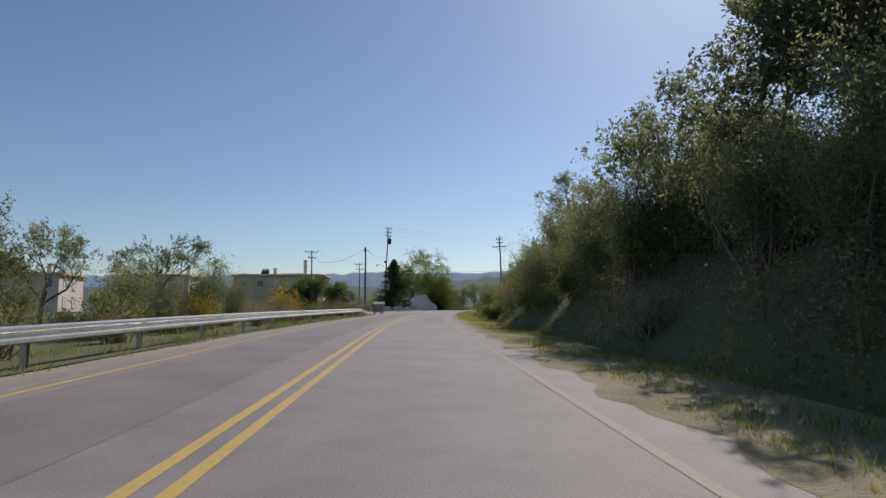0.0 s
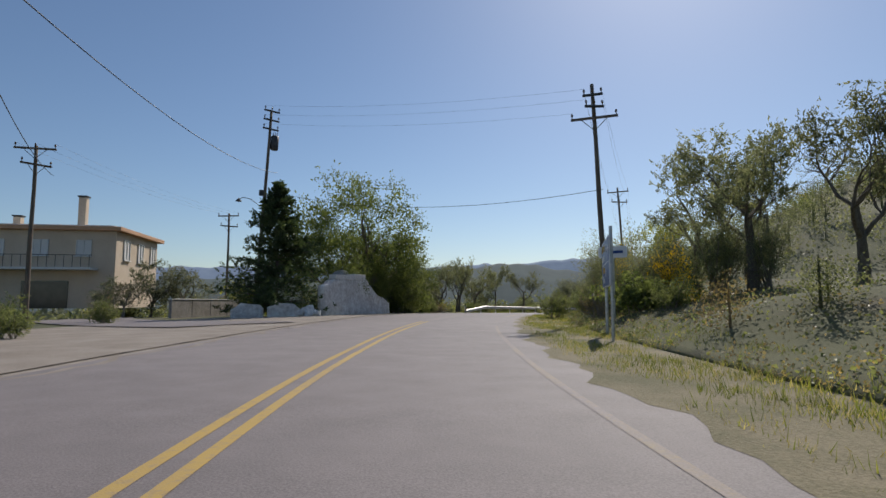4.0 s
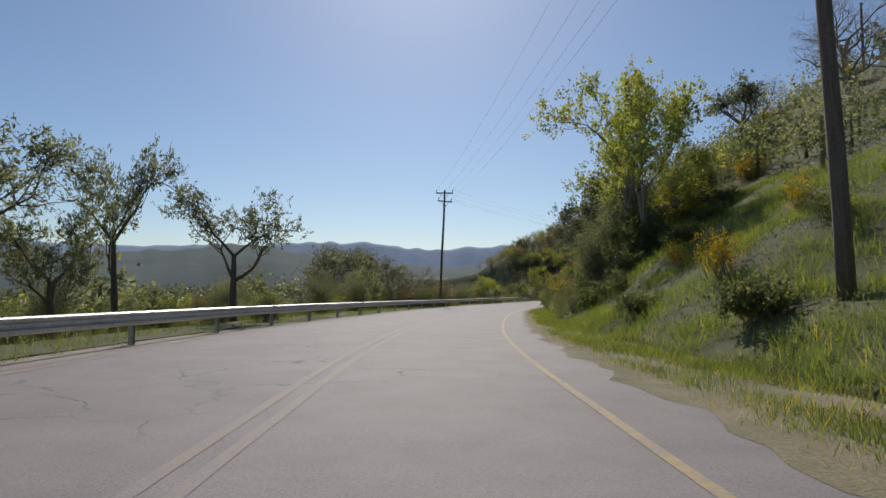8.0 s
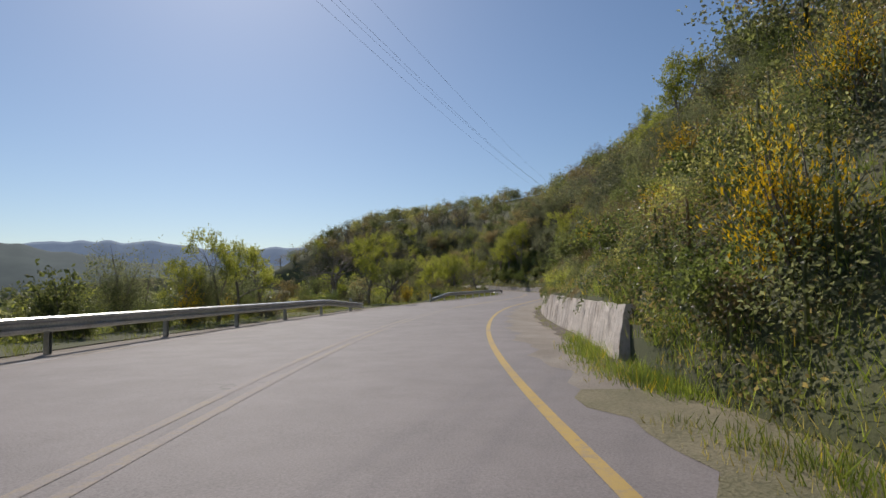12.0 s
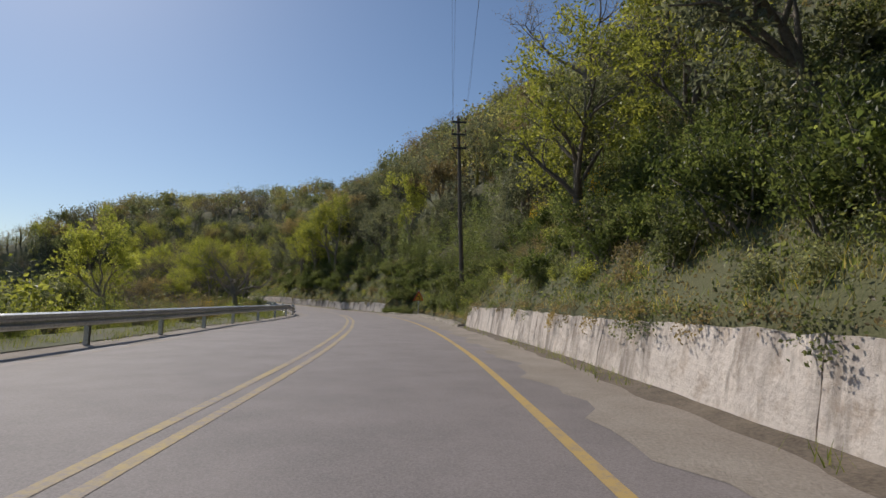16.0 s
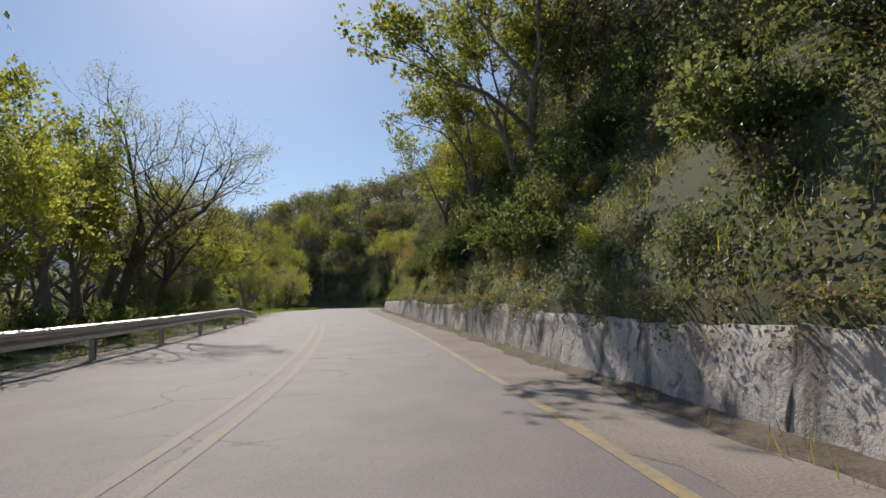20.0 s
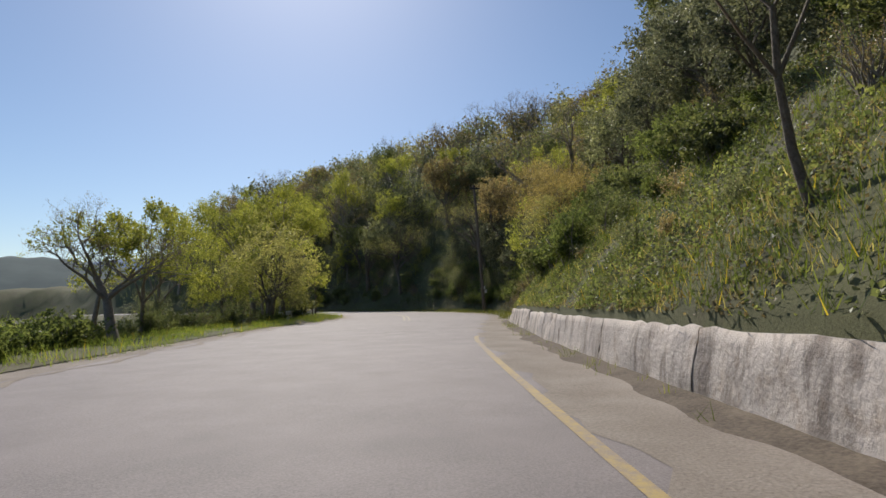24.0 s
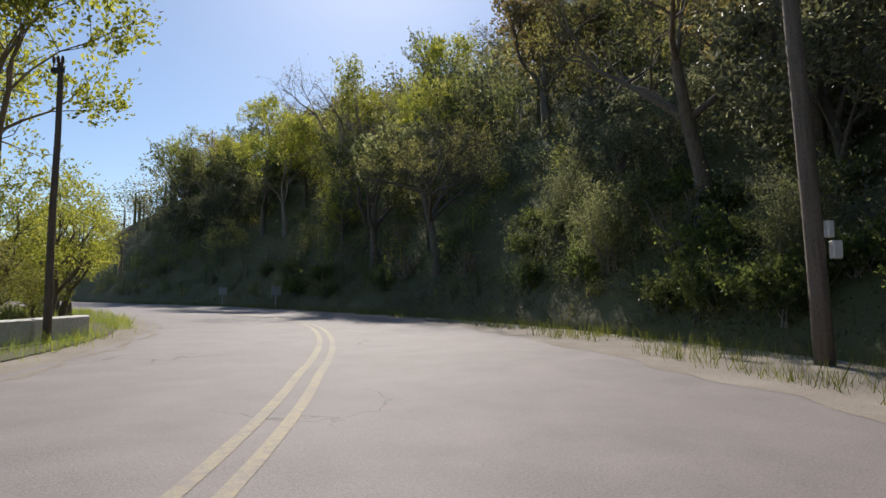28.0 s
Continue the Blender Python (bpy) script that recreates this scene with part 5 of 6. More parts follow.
def valley_trees(n, seed):
    """Tree crowns over the valley floor, larger and coarser with distance."""
    r = np.random.RandomState(seed)
    az, d = np.radians(-70 + 150 * r.rand(n)), 120 + 900 * r.rand(n) ** 1.5
    x, y = 60 + np.sin(az) * d, 120 + np.cos(az) * d
    s, u, _ = road_frame(x, y)
    keep = (u < edge_l(s) - 55) & ~((s < 105) & (x > -90) & (y < 125))
    x, y, d = x[keep], y[keep], d[keep]
    base = np.stack([x, y, height(x, y)], 1)
    for k, mat in enumerate((VALLEY, OLIVE, VALLEY)):
        b, dd = base[k::3], d[k::3]
        h = (4.0 + 4.0 * r.rand(len(b))) * (1 + dd / 900)
        c = r.randn(len(b), 60, 3)
        c = c / np.linalg.norm(c, axis=2)[:, :, None] * (0.6 + 0.5 * r.rand(len(b), 60, 1))
        pts = b[:, None] + c * (h[:, None, None] * np.array([0.62, 0.62, 0.5])) + np.array([0, 0, 0.42]) * h[:, None, None]
        size = np.repeat(0.16 * h, 60)[:, None]
        v, f = leaves_mesh(pts.reshape(-1, 3), r, size[:, 0], 0.7)
        tagged(link("valley_forest", fast("valley_forest", v, f), mat), "olive groves and woods on the valley floor", "woods", kind="stuff")


valley_trees(2400, 88)


def grass(name, label, s0, s1, lo, hi, n, tall, mat, seed):
    r = np.random.RandomState(seed)
    s = s0 + (s1 - s0) * r.rand(n)
    u = lo(s) + (hi(s) - lo(s)) * r.rand(n)
    keep = np.sin(s * 1.7 + seed) + np.sin(s * 0.53 + u * 2.1) + np.sin(u * 4.3 + s * 0.9) > -0.35 + 0.6 * r.randn(n)
    s, u, n = s[keep], u[keep], int(keep.sum())
    x, y, z = (np.interp(s, ARC, LINE[:, k]) for k in range(3))
    x, y = x + np.interp(s, ARC, RIGHT[:, 0]) * u, y + np.interp(s, ARC, RIGHT[:, 1]) * u
    hz = height(x, y)
    z = hz - 0.03
    c = np.repeat(np.stack([x, y, z], 1), 5, 0)
    a, h = r.rand(n * 5) * 6.28, tall * (0.5 + r.rand(n * 5))
    c[:, :2] += r.randn(n * 5, 2) * 0.09
    w = np.stack([np.cos(a), np.sin(a), np.zeros_like(a)], 1) * (0.0035 + 0.0045 * r.rand(n * 5))[:, None]
    lean = np.stack([r.randn(n * 5) * 0.35, r.randn(n * 5) * 0.35, np.ones(n * 5)], 1) * h[:, None]
    v = np.stack([c - w, c + w, c + lean * 0.6 + w * 0.6, c + lean], 1).reshape(-1, 3)
    tagged(link(name, fast(name, v, np.arange(n * 20).reshape(-1, 4)), mat), label, "grass", kind="stuff")


grass("verge_grass", "patchy green and yellow verge grass", -10, 180, lambda s: edge_r(s) + 0.1, lambda s: foot(s) + 1.0, 24000, 0.11, GRASS, 31)
grass("dry_verge_grass", "dry straw on the verge", -10, 180, lambda s: edge_r(s) - 0.05, lambda s: foot(s) + 0.3, 13000, 0.08, STRAW, 32)
grass("bank_grass", "lush flowering grass on the bank", 108, 152, lambda s: foot(s) + 0.0, lambda s: foot(s) + 9, 32000, 0.28, BANKGRASS, 33)
grass("wall_top_grass", "grass and weeds above the retaining wall", 182, 345, lambda s: foot(s) + 0.03, lambda s: foot(s) + 2.5, 16000, 0.16, BANKGRASS, 34)
grass("dry_wall_top_grass", "dry grass and stalks above the retaining wall", 180, 345, lambda s: foot(s) + 0.02, lambda s: foot(s) + 2.0, 14000, 0.13, STRAW, 72)
grass("hill_grass", "olive-green grass on the open slope", 180, 216, lambda s: foot(s) + 1.5, lambda s: foot(s) + 14, 9000, 0.4, BANKGRASS, 73)
grass("wall_foot_weeds", "weeds along the foot of the wall", 180, 342, lambda s: foot(s) - 0.5, lambda s: foot(s) - 0.25, 900, 0.16, GRASS, 35)
grass("rail_grass", "grass under the guard rail", -20, 60, lambda s: edge_l(s) - 3.2, lambda s: edge_l(s) - 0.5, 3500, 0.2, GRASS, 36)
grass("rail_grass", "grass under the guard rail", 120, 305, lambda s: edge_l(s) - 3.2, lambda s: edge_l(s) - 0.5, 9000, 0.2, GRASS, 39)
grass("lay_by_grass", "tall spring grass beside the last bend", 304, 400, lambda s: edge_l(s) - 6, lambda s: edge_l(s) - 0.4, 11000, 0.28, BANKGRASS, 37)
grass("wood_edge_grass", "grass at the edge of the wood", 344, 420, lambda s: edge_r(s) + 0.3, lambda s: foot(s) + 2, 6000, 0.3, GRASS, 38)


# leaves and litter lying on the slopes
def carpet(name, label, s0, s1, v0, v1, n, leaf, mat, seed, lift=0.1):
    r = np.random.RandomState(seed)
    s, v = s0 + (s1 - s0) * r.rand(n), v0 + (v1 - v0) * r.rand(n) ** 1.3
    keep = np.sin(s * 0.9 + seed) + np.sin(v * 1.9 + s * 0.37 + seed) + np.sin(s * 2.3 - v * 1.1) > -0.3 + 0.8 * r.randn(n)
    s, v = s[keep], v[keep]
    u = foot(s) + v
    x, y = (np.interp(s, ARC, LINE[:, k]) + np.interp(s, ARC, RIGHT[:, k]) * u for k in (0, 1))
    z = height(x, y) + lift * r.rand(len(s)) ** 2
    vv, f = leaves_mesh(np.stack([x, y, z], 1), r, leaf, 0.75)
    tagged(link(name, fast(name, vv, f), mat), label, "ground cover", kind="stuff")


carpet("ivy_carpet", "ivy creeping over the slope above the walls", 180, 348, 0.1, 8, 160000, 0.075, SHRUB, 61, 0.25)
carpet("ivy_carpet", "dark ivy creeping over the slope", 235, 400, 0.1, 7, 100000, 0.075, DUSK, 62, 0.25)
carpet("leaf_litter", "brown dead leaves and twigs on the bank", 180, 400, 0.0, 4, 90000, 0.05, DRY, 63, 0.06)
carpet("bank_ground_cover", "low weeds and dry leaves on the roadside bank", -14, 110, 0.0, 9, 50000, 0.055, DRY, 64, 0.15)
carpet("bank_ground_cover", "low green weeds on the roadside bank", -14, 183, 0.0, 8, 80000, 0.065, SHRUB, 65, 0.22)


carpet("bank_ivy", "ivy and brambles covering the steep bank", 146, 185, 0.0, 6, 70000, 0.06, SHRUB, 66, 0.3)
carpet("bank_ivy", "dry stems and dead leaves on the steep bank", 146, 185, 0.0, 6, 30000, 0.06, DRY, 67, 0.35)
carpet("wall_top_weeds", "low weeds along the top of the pale wall", 302, 345, 0.0, 4.5, 100000, 0.05, IVY, 68, 0.2)
carpet("bank_litter", "dead leaves and twigs above the pale wall", 302, 345, 0.0, 5.0, 60000, 0.045, DRY, 75, 0.05)
grass("bank_weeds", "yellow-green weeds and grass above the pale wall", 302, 345, lambda s: foot(s) + 0.03, lambda s: foot(s) + 4.0, 9000, 0.22, BANKGRASS, 76)
carpet("bank_creepers", "creepers and weeds above the low kerb wall", 242, 267, 0.0, 2.0, 36000, 0.06, SHRUB, 69, 0.3)
carpet("bank_litter", "dead leaves and twigs above the low kerb wall", 242, 267, 0.0, 1.6, 26000, 0.05, DRY, 70, 0.06)
grass("thick_verge_grass", "thick green verge grass and weeds", 104, 182, lambda s: edge_r(s) + 0.25, lambda s: foot(s) + 0.8, 15000, 0.15, BANKGRASS, 71)
grass("bank_foot_grass", "tall green grass at the foot of the bank", 150, 184, lambda s: foot(s) - 0.5, lambda s: foot(s) + 2.2, 7000, 0.22, BANKGRASS, 40)


# growth hanging over the wall
def hanging(name, label, s0, s1, n, mat, seed):
    r = np.random.RandomState(seed)
    vs = []
    for i in range(n):
        s = s0 + (s1 - s0) * r.rand()
        top = float(step_r(s))
        long = 0.12 + 0.5 * r.rand() ** 2.2
        k = int(40 + 200 * long)
        p = on(s, foot(s) - 0.1, ground=False)
        h = r.rand(k)
        tx, ty = float(np.interp(s, ARC, TAN[:, 0])), float(np.interp(s, ARC, TAN[:, 1]))
        along = r.randn(k) * 0.22 * (1 - 0.5 * h)
        u = -0.10 + 0.25 * (1 - h) - 0.07 * r.rand(k)
        q = np.stack([p.x + tx * along + ty * u, p.y + ty * along - tx * u, p.z + top + 0.14 - h * long + 0.05 * r.randn(k)], 1)
        vs.append(leaves_mesh(q, r, 0.045, 0.7)[0])
    v = np.concatenate(vs)
    tagged(link(name, fast(name, v, np.arange(len(v)).reshape(-1, 4)), mat), label, "creeper", kind="stuff")


hanging("hanging_ivy", "ivy hanging over the top of the wall", 184, 241, 60, SHRUB, 51)
hanging("hanging_ivy", "ivy and bramble shoots hanging over the rough wall", 267, 304, 90, OLIVE, 52)
hanging("hanging_dry_growth", "dry stems hanging over the wall", 184, 312, 120, DRY, 53)


# ivy curtain on the trees above the low kerb
def curtain(name, label, s0, s1, v0, v1, n, mat, seed):
    r = np.random.RandomState(seed)
    vs = []
    for i in range(n):
        s, w = s0 + (s1 - s0) * r.rand(), v0 + (v1 - v0) * r.rand()
        p = on(s, foot(s) + w)
        top, long = 2.0 + 3.6 * r.rand(), 1.5 + 2.5 * r.rand()
        k = int(70 * long)
        h = r.rand(k)
        q = np.stack([p.x + r.randn(k) * (0.1 + 0.16 * h), p.y + r.randn(k) * (0.1 + 0.16 * h), p.z + np.maximum(top - h * long, 0.1)], 1)
        vs.append(leaves_mesh(q, r, 0.085, 0.75)[0])
    v = np.concatenate(vs)
    tagged(link(name, fast(name, v, np.arange(len(v)).reshape(-1, 4)), mat), label, "creeper", kind="stuff")


curtain("ivy_curtain", "curtain of ivy hanging from the trees on the bank", 247, 267, 1.6, 3.4, 120, IVY, 57)
curtain("ivy_curtain", "pale young creeper hanging from the trees on the bank", 252, 300, 1.6, 3.6, 80, IVY, 58)
# ivy round the trunk of the big bare tree
segs, _ = grow(np.random.RandomState(205), 9.7, 1.3, 0.62, 4, (5, 5, 4, 4), 0.3, 0.15)
r5 = np.random.RandomState(55)
thick = [g for g in segs if g[2] > 0.085 and g[0][2] < 5.2]
pts = np.concatenate([g[0] + (g[1] - g[0]) * r5.rand(70, 1) + r5.randn(70, 3) * (0.10 + g[2] * 0.7) for g in thick])
v, f = leaves_mesh(pts, r5, 0.11, 0.8)
link("ivy", fast("ivy", v, f), SHRUB, GRAND, "ivy clinging to the trunk")


# ---- village: houses, whitewashed wall, conifer ----
def boxpart(name, size, at, mat, parent, label="", bevel=0.0, turn=0.0):
    bm = bmesh.new()
    box(bm, size, Matrix.Translation(at) @ pose(0, 0, 0, 0, 0, turn), bevel)
    return part(name, bm, mat, parent, label)


def window(parent, at, wide, tall, face, shut):
    """A window on the front (face 0, looking to -y) or the side (face 1, looking to +x)."""
    m = Matrix.Translation(at) @ pose(0, 0, 0, 0, 0, 90 if face else 0)
    bm = bmesh.new()
    for x, z, w, h in ((-wide / 2, 0, 0.07, tall), (wide / 2, 0, 0.07, tall), (0, tall / 2, wide + 0.07, 0.07), (0, -tall / 2, wide + 0.07, 0.07), (0, 0, 0.05, tall)):
        box(bm, (w, 0.1, h), m @ Matrix.Translation((x, -0.03, z)))
    w = part("window", bm, TRIM, parent)
    bm = bmesh.new()
    box(bm, (wide - 0.02, 0.03, tall - 0.02), m @ Matrix.Translation((0, 0.0, 0)))
    part("pane", bm, SHUTTER if shut else GLASS, w)
    bm = bmesh.new()
    box(bm, (wide + 0.24, 0.2, 0.06), m @ Matrix.Translation((0, -0.09, -tall / 2 - 0.07)), 0.01)
    part("sill", bm, TRIM, w)
    return w


def house(p, wide, deep, tall, yaw, wall_mat, label, chimneys, floors=2, garage=False, heater=True):
    e = thing("house", pose(p[0], p[1], p[2], 0, 0, yaw), label, "house", "village houses")
    boxpart("wall", (wide, deep, tall), (0, deep / 2, tall / 2), wall_mat, e, "", 0.02)
    boxpart("roof", (wide + 1.0, deep + 1.0, 0.34), (0, deep / 2, tall + 0.17), ORANGE, e, "flat slab roof with painted edge", 0.03)
    boxpart("parapet", (wide - 0.6, deep - 0.6, 0.18), (0, deep / 2, tall + 0.42), TRIM, e)
    fh = tall / floors
    for k in range(floors):
        z = fh * k + fh * 0.55
        if k == 0 and garage:
            # flat dark panel instead of a recess: the garage's inner shade as colour
            boxpart("garage_shade", (3.4, 0.12, 2.2), (wide * 0.2, -0.03, 1.1), GLASS, e, "dark panel for the shade inside the open garage")
            continue
        for x in np.arange(-wide / 2 + 1.8, wide / 2 - 1, 3.2):
            window(e, (x, -0.02, z), 1.1, 1.25, 0, rnd.rand() < 0.5)
        for y in np.arange(2.2, deep - 1, 3.2):
            window(e, (wide / 2 + 0.02, y, z), 1.25, 1.65, 1, True)
    if garage:
        b = boxpart("balcony", (wide * 0.55, 1.5, 0.18), (wide * 0.15, -0.75, fh), TRIM, e)
        for x in np.linspace(-wide * 0.12, wide * 0.42, 16):
            boxpart("baluster", (0.03, 0.03, 0.95), (x, -1.45, fh + 0.57), IRON, b)
        boxpart("handrail", (wide * 0.56, 0.06, 0.05), (wide * 0.15, -1.45, fh + 1.06), IRON, b)
    for x, y, h in chimneys:
        c = boxpart("chimney", (0.6, 0.6, h), (x, y, tall + h / 2 + 0.2), HOUSEWALL, e, "tall rendered chimney", 0.02)
        boxpart("cap", (0.75, 0.75, 0.12), (x, y, tall + h + 0.3), IRON, c)
    if heater:
        h = new("solar_heater")
        h.parent = e
        bm = bmesh.new()
        tube(bm, [(-wide * 0.2 - 0.7, deep * 0.4, tall + 1.5), (-wide * 0.2 + 0.7, deep * 0.4, tall + 1.5)], [0.27, 0.27], 12)
        part("tank", bm, TRIM, h, "pale cylindrical water tank")
        bm = bmesh.new()
        box(bm, (1.5, 1.1, 0.07), Matrix.Translation((-wide * 0.2, deep * 0.4 - 0.6, tall + 0.95)) @ pose(0, 0, 0, 40, 0, 0))
        part("panel", bm, GLASS, h, "dark solar panel")
        for sx in (-0.6, 0.6):
            boxpart("leg", (0.05, 0.05, 1.3), (-wide * 0.2 + sx, deep * 0.4 + 0.1, tall + 0.85), IRON, h)
    return e


house((-32.0, 110, -0.4), 17.0, 10.0, 6.3, 4, HOUSEWALL, "two-storey cream village house with flat orange-edged roof", [(4.6, 3.0, 3.0), (-2.0, 6.0, 1.6)], 2, True)
house((-52.5, 106, -0.4), 9.0, 9.0, 6.2, 10, PINKWALL, "pale two-storey village house with chimneys", [(-2.0, 3.0, 1.8), (3.2, 5.0, 1.5)])
house((-66, 84, -0.6), 16.0, 9.0, 5.6, 12, PINKWALL, "low pinkish house behind the scrub", [(-3, 3, 1.3), (5, 4, 1.6)], 2)

# low yard wall and side road
p = on(97, -21)
e = thing("yard_wall", pose(p.x, p.y, p.z, 0, 0, 78), "grey rendered yard wall of the village house", "wall")
for k in range(4):
    boxpart("wall_panel", (2.45, 0.22, 1.3), (k * 2.5, 0, 0.6), ROCK, e, "", 0.02)
    boxpart("coping", (2.5, 0.3, 0.07), (k * 2.5, 0, 1.28), TRIM, e, "", 0.01)
sv, n = [], 24
a, b = on(84, -8.5), Vector((-24.0, 116.0, 0))
for i in range(n + 1):
    q = a.lerp(b, i / n) + Vector((-4.0, -2.0, 0)) * math.sin(i / n * math.pi)
    for w in (-2.7, 0, 2.7):
        x, y = q.x + w * 0.75, q.y + w * 0.66
        sv.append((x, y, float(height([x], [y])[0]) + 0.05))
sf = [(i * 3 + j, i * 3 + j + 1, i * 3 + j + 4, i * 3 + j + 3) for i in range(n) for j in range(2)]
tagged(link("side_road", fast("side_road", sv, sf, True), ASPHALT), "narrow pale side road into the village", "road", kind="structure")


def rough_wall(e, a, b, tops, thick, seed):
    """A hand-built wall from a to b as one mesh; tops gives heights along it."""
    r = np.random.RandomState(seed)
    d = b - a
    L = d.length
    nx, nz = max(8, int(L / 0.16)), 14
    xs, hs = np.linspace(0, L, nx), np.interp(np.linspace(0, 1, nx), *zip(*tops)) + 0.025 * r.randn(nx)
    verts = []
    for side in (0, 1):
        for x, h in zip(xs, hs):
            for k in range(nz):
                z = -0.3 + (h + 0.3) * k / (nz - 1)
                dent = 0.035 * noise.noise(Vector((x * 0.9, z * 1.1, seed))) + 0.025 * noise.noise(Vector((x * 3.1, z * 3.3, seed + side)))
                verts.append((x, (dent + 0.05 * z) if side == 0 else thick - dent * 0.5, z))
    o = nx * nz
    faces = []
    for i in range(nx - 1):
        for k in range(nz - 1):
            q = i * nz + k
            faces += [(q, q + nz, q + nz + 1, q + 1), (o + q + 1, o + q + nz + 1, o + q + nz, o + q)]
        q = i * nz + nz - 1
        faces.append((q, q + nz, o + q + nz, o + q))
    for k in range(nz - 1):
        q = (nx - 1) * nz + k
        faces += [(k + 1, o + k + 1, o + k, k), (q, o + q, o + q + 1, q + 1)]
    me = fast("wall_panel", verts, faces, True)
    me.transform(pose(a.x, a.y, a.z, 0, 0, math.degrees(math.atan2(d.y, d.x))))
    link("wall_panel", me, WHITEWASH, e)


e = thing("whitewashed_wall", Matrix(), "thick whitewashed rubble wall with flaking plaster", "wall")
wa, wb = on(96.9, -10.3), on(104.6, -8.9)
rough_wall(e, wa, wb, ((0, 1.9), (0.12, 2.3), (0.2, 2.45), (0.62, 2.5), (0.66, 2.1), (0.8, 1.35), (0.92, 1.1), (1, 0.8)), 0.6, 8)
d = (wb - wa).normalized()
for k, (x0, x1, h) in enumerate(((1.3, 3.5, 0.3), (3.55, 5.0, 0.42))):
    bm = bmesh.new()
    box(bm, (x1 - x0, 0.62, h), pose(wa.x, wa.y, wa.z, 0, 0, math.degrees(math.atan2(d.y, d.x))) @ Matrix.Translation(((x0 + x1) / 2, 0.36, 2.42 + h / 2)), 0.03)
    part("parapet", bm, TRIM, e, "smooth white parapet block")
e = thing("low_whitewashed_wall", Matrix(), "low whitewashed wall broken at the foot of the conifer", "wall")
rough_wall(e, on(94.0, -15.0), on(94.9, -13.4), ((0, 0.5), (0.3, 0.95), (0.9, 0.85), (1, 0.6)), 0.4, 9)
rough_wall(e, on(95.0, -13.2), on(95.9, -11.5), ((0, 0.6), (0.3, 0.9), (0.8, 0.85), (1, 0.5)), 0.4, 10)
q = on(101, -11.2)
e = thing("water_tank", pose(q.x, q.y, q.z, 0, 0, 20), "grey plastic water tank above the white wall", "water tank")
bm = bmesh.new()
tube(bm, [(0, 0, z) for z in (0.0, 0.1, 2.9, 3.1, 3.25)], [0.6, 0.68, 0.68, 0.5, 0.2], 16)
part("body", bm, BINGREY, e, "", True)
bm = bmesh.new()
tube(bm, [(0, 0, 3.2), (0, 0, 3.4)], [0.2, 0.2], 10)
part("lid", bm, IRON, e)
r8 = np.random.RandomState(18)
for i in range(4):
    q = on(96.0 + i % 2 * 0.25, -11.5 + i * 0.28)
    bm = bmesh.new()
    bmesh.ops.create_icosphere(bm, subdivisions=2, radius=0.36)
    for v in bm.verts:
        v.co = Vector((v.co.x * 1.25, v.co.y, v.co.z * (0.8 + 0.4 * (i % 3))) ) * (1 + 0.12 * r8.randn())
    bmesh.ops.transform(bm, matrix=pose(q.x, q.y, q.z + 0.15, 0, 0, 40 * i), verts=bm.verts)
    tagged(part("boulder", bm, WHITEWASH, None), "whitewashed boulder at the foot of the conifer", "stone", "whitewashed boulders")


def conifer(p, tall, wide, label):
    e = thing("conifer", pose(p.x, p.y, p.z), label, "tree")
    r = np.random.RandomState(77)
    segs, pts = [(np.array([0, 0, -0.2]), np.array([0, 0, tall * 0.95]), 0.16, 0.03)], []
    z, twigs = 0.3, []
    while z < tall * 0.98:
        full = wide / 2 * (1 - z / tall) ** 0.9
        for k in range(7):
            a, reach = r.rand() * 6.28, full * (0.6 + 0.5 * r.rand())
            base, tip = np.array([0, 0, z]), np.array([math.cos(a) * reach, math.sin(a) * reach, z + reach * (0.05 + 0.3 * z / tall)])
            segs.append((base, tip, 0.03, 0.008))
            for q in np.linspace(0.2, 1.0, 6):
                c = np.repeat((base + (tip - base) * q)[None], 2, 0) + r.randn(2, 3) * 0.08
                p, d = sprays(c, np.repeat((tip - base)[None], 2, 0) + np.array([0, 0, 0.3]), r, 13, 0.25 + 0.2 * reach * (1.2 - q), 0.1)
                pts.append(p)
                twigs.append(d)
        z += 0.17 + 0.1 * r.rand()
    v, f = segs_mesh(segs[:1], 8)
    link("trunk", fast("trunk", v, f), BARK, e)
    v, f = segs_mesh(segs[1:], 4)
    link("branchwork", fast("branchwork", v, f), BARK, e)
    v, f = leaves_mesh(np.concatenate(pts), r, 0.19, 0.36, 0.1, np.concatenate(twigs))
    link("crown", fast("crown", v, f), CONIFER, e)
    return e


conifer(on(97.6, -14.2), 9.2, 9.2, "blue-green conifer by the side road")


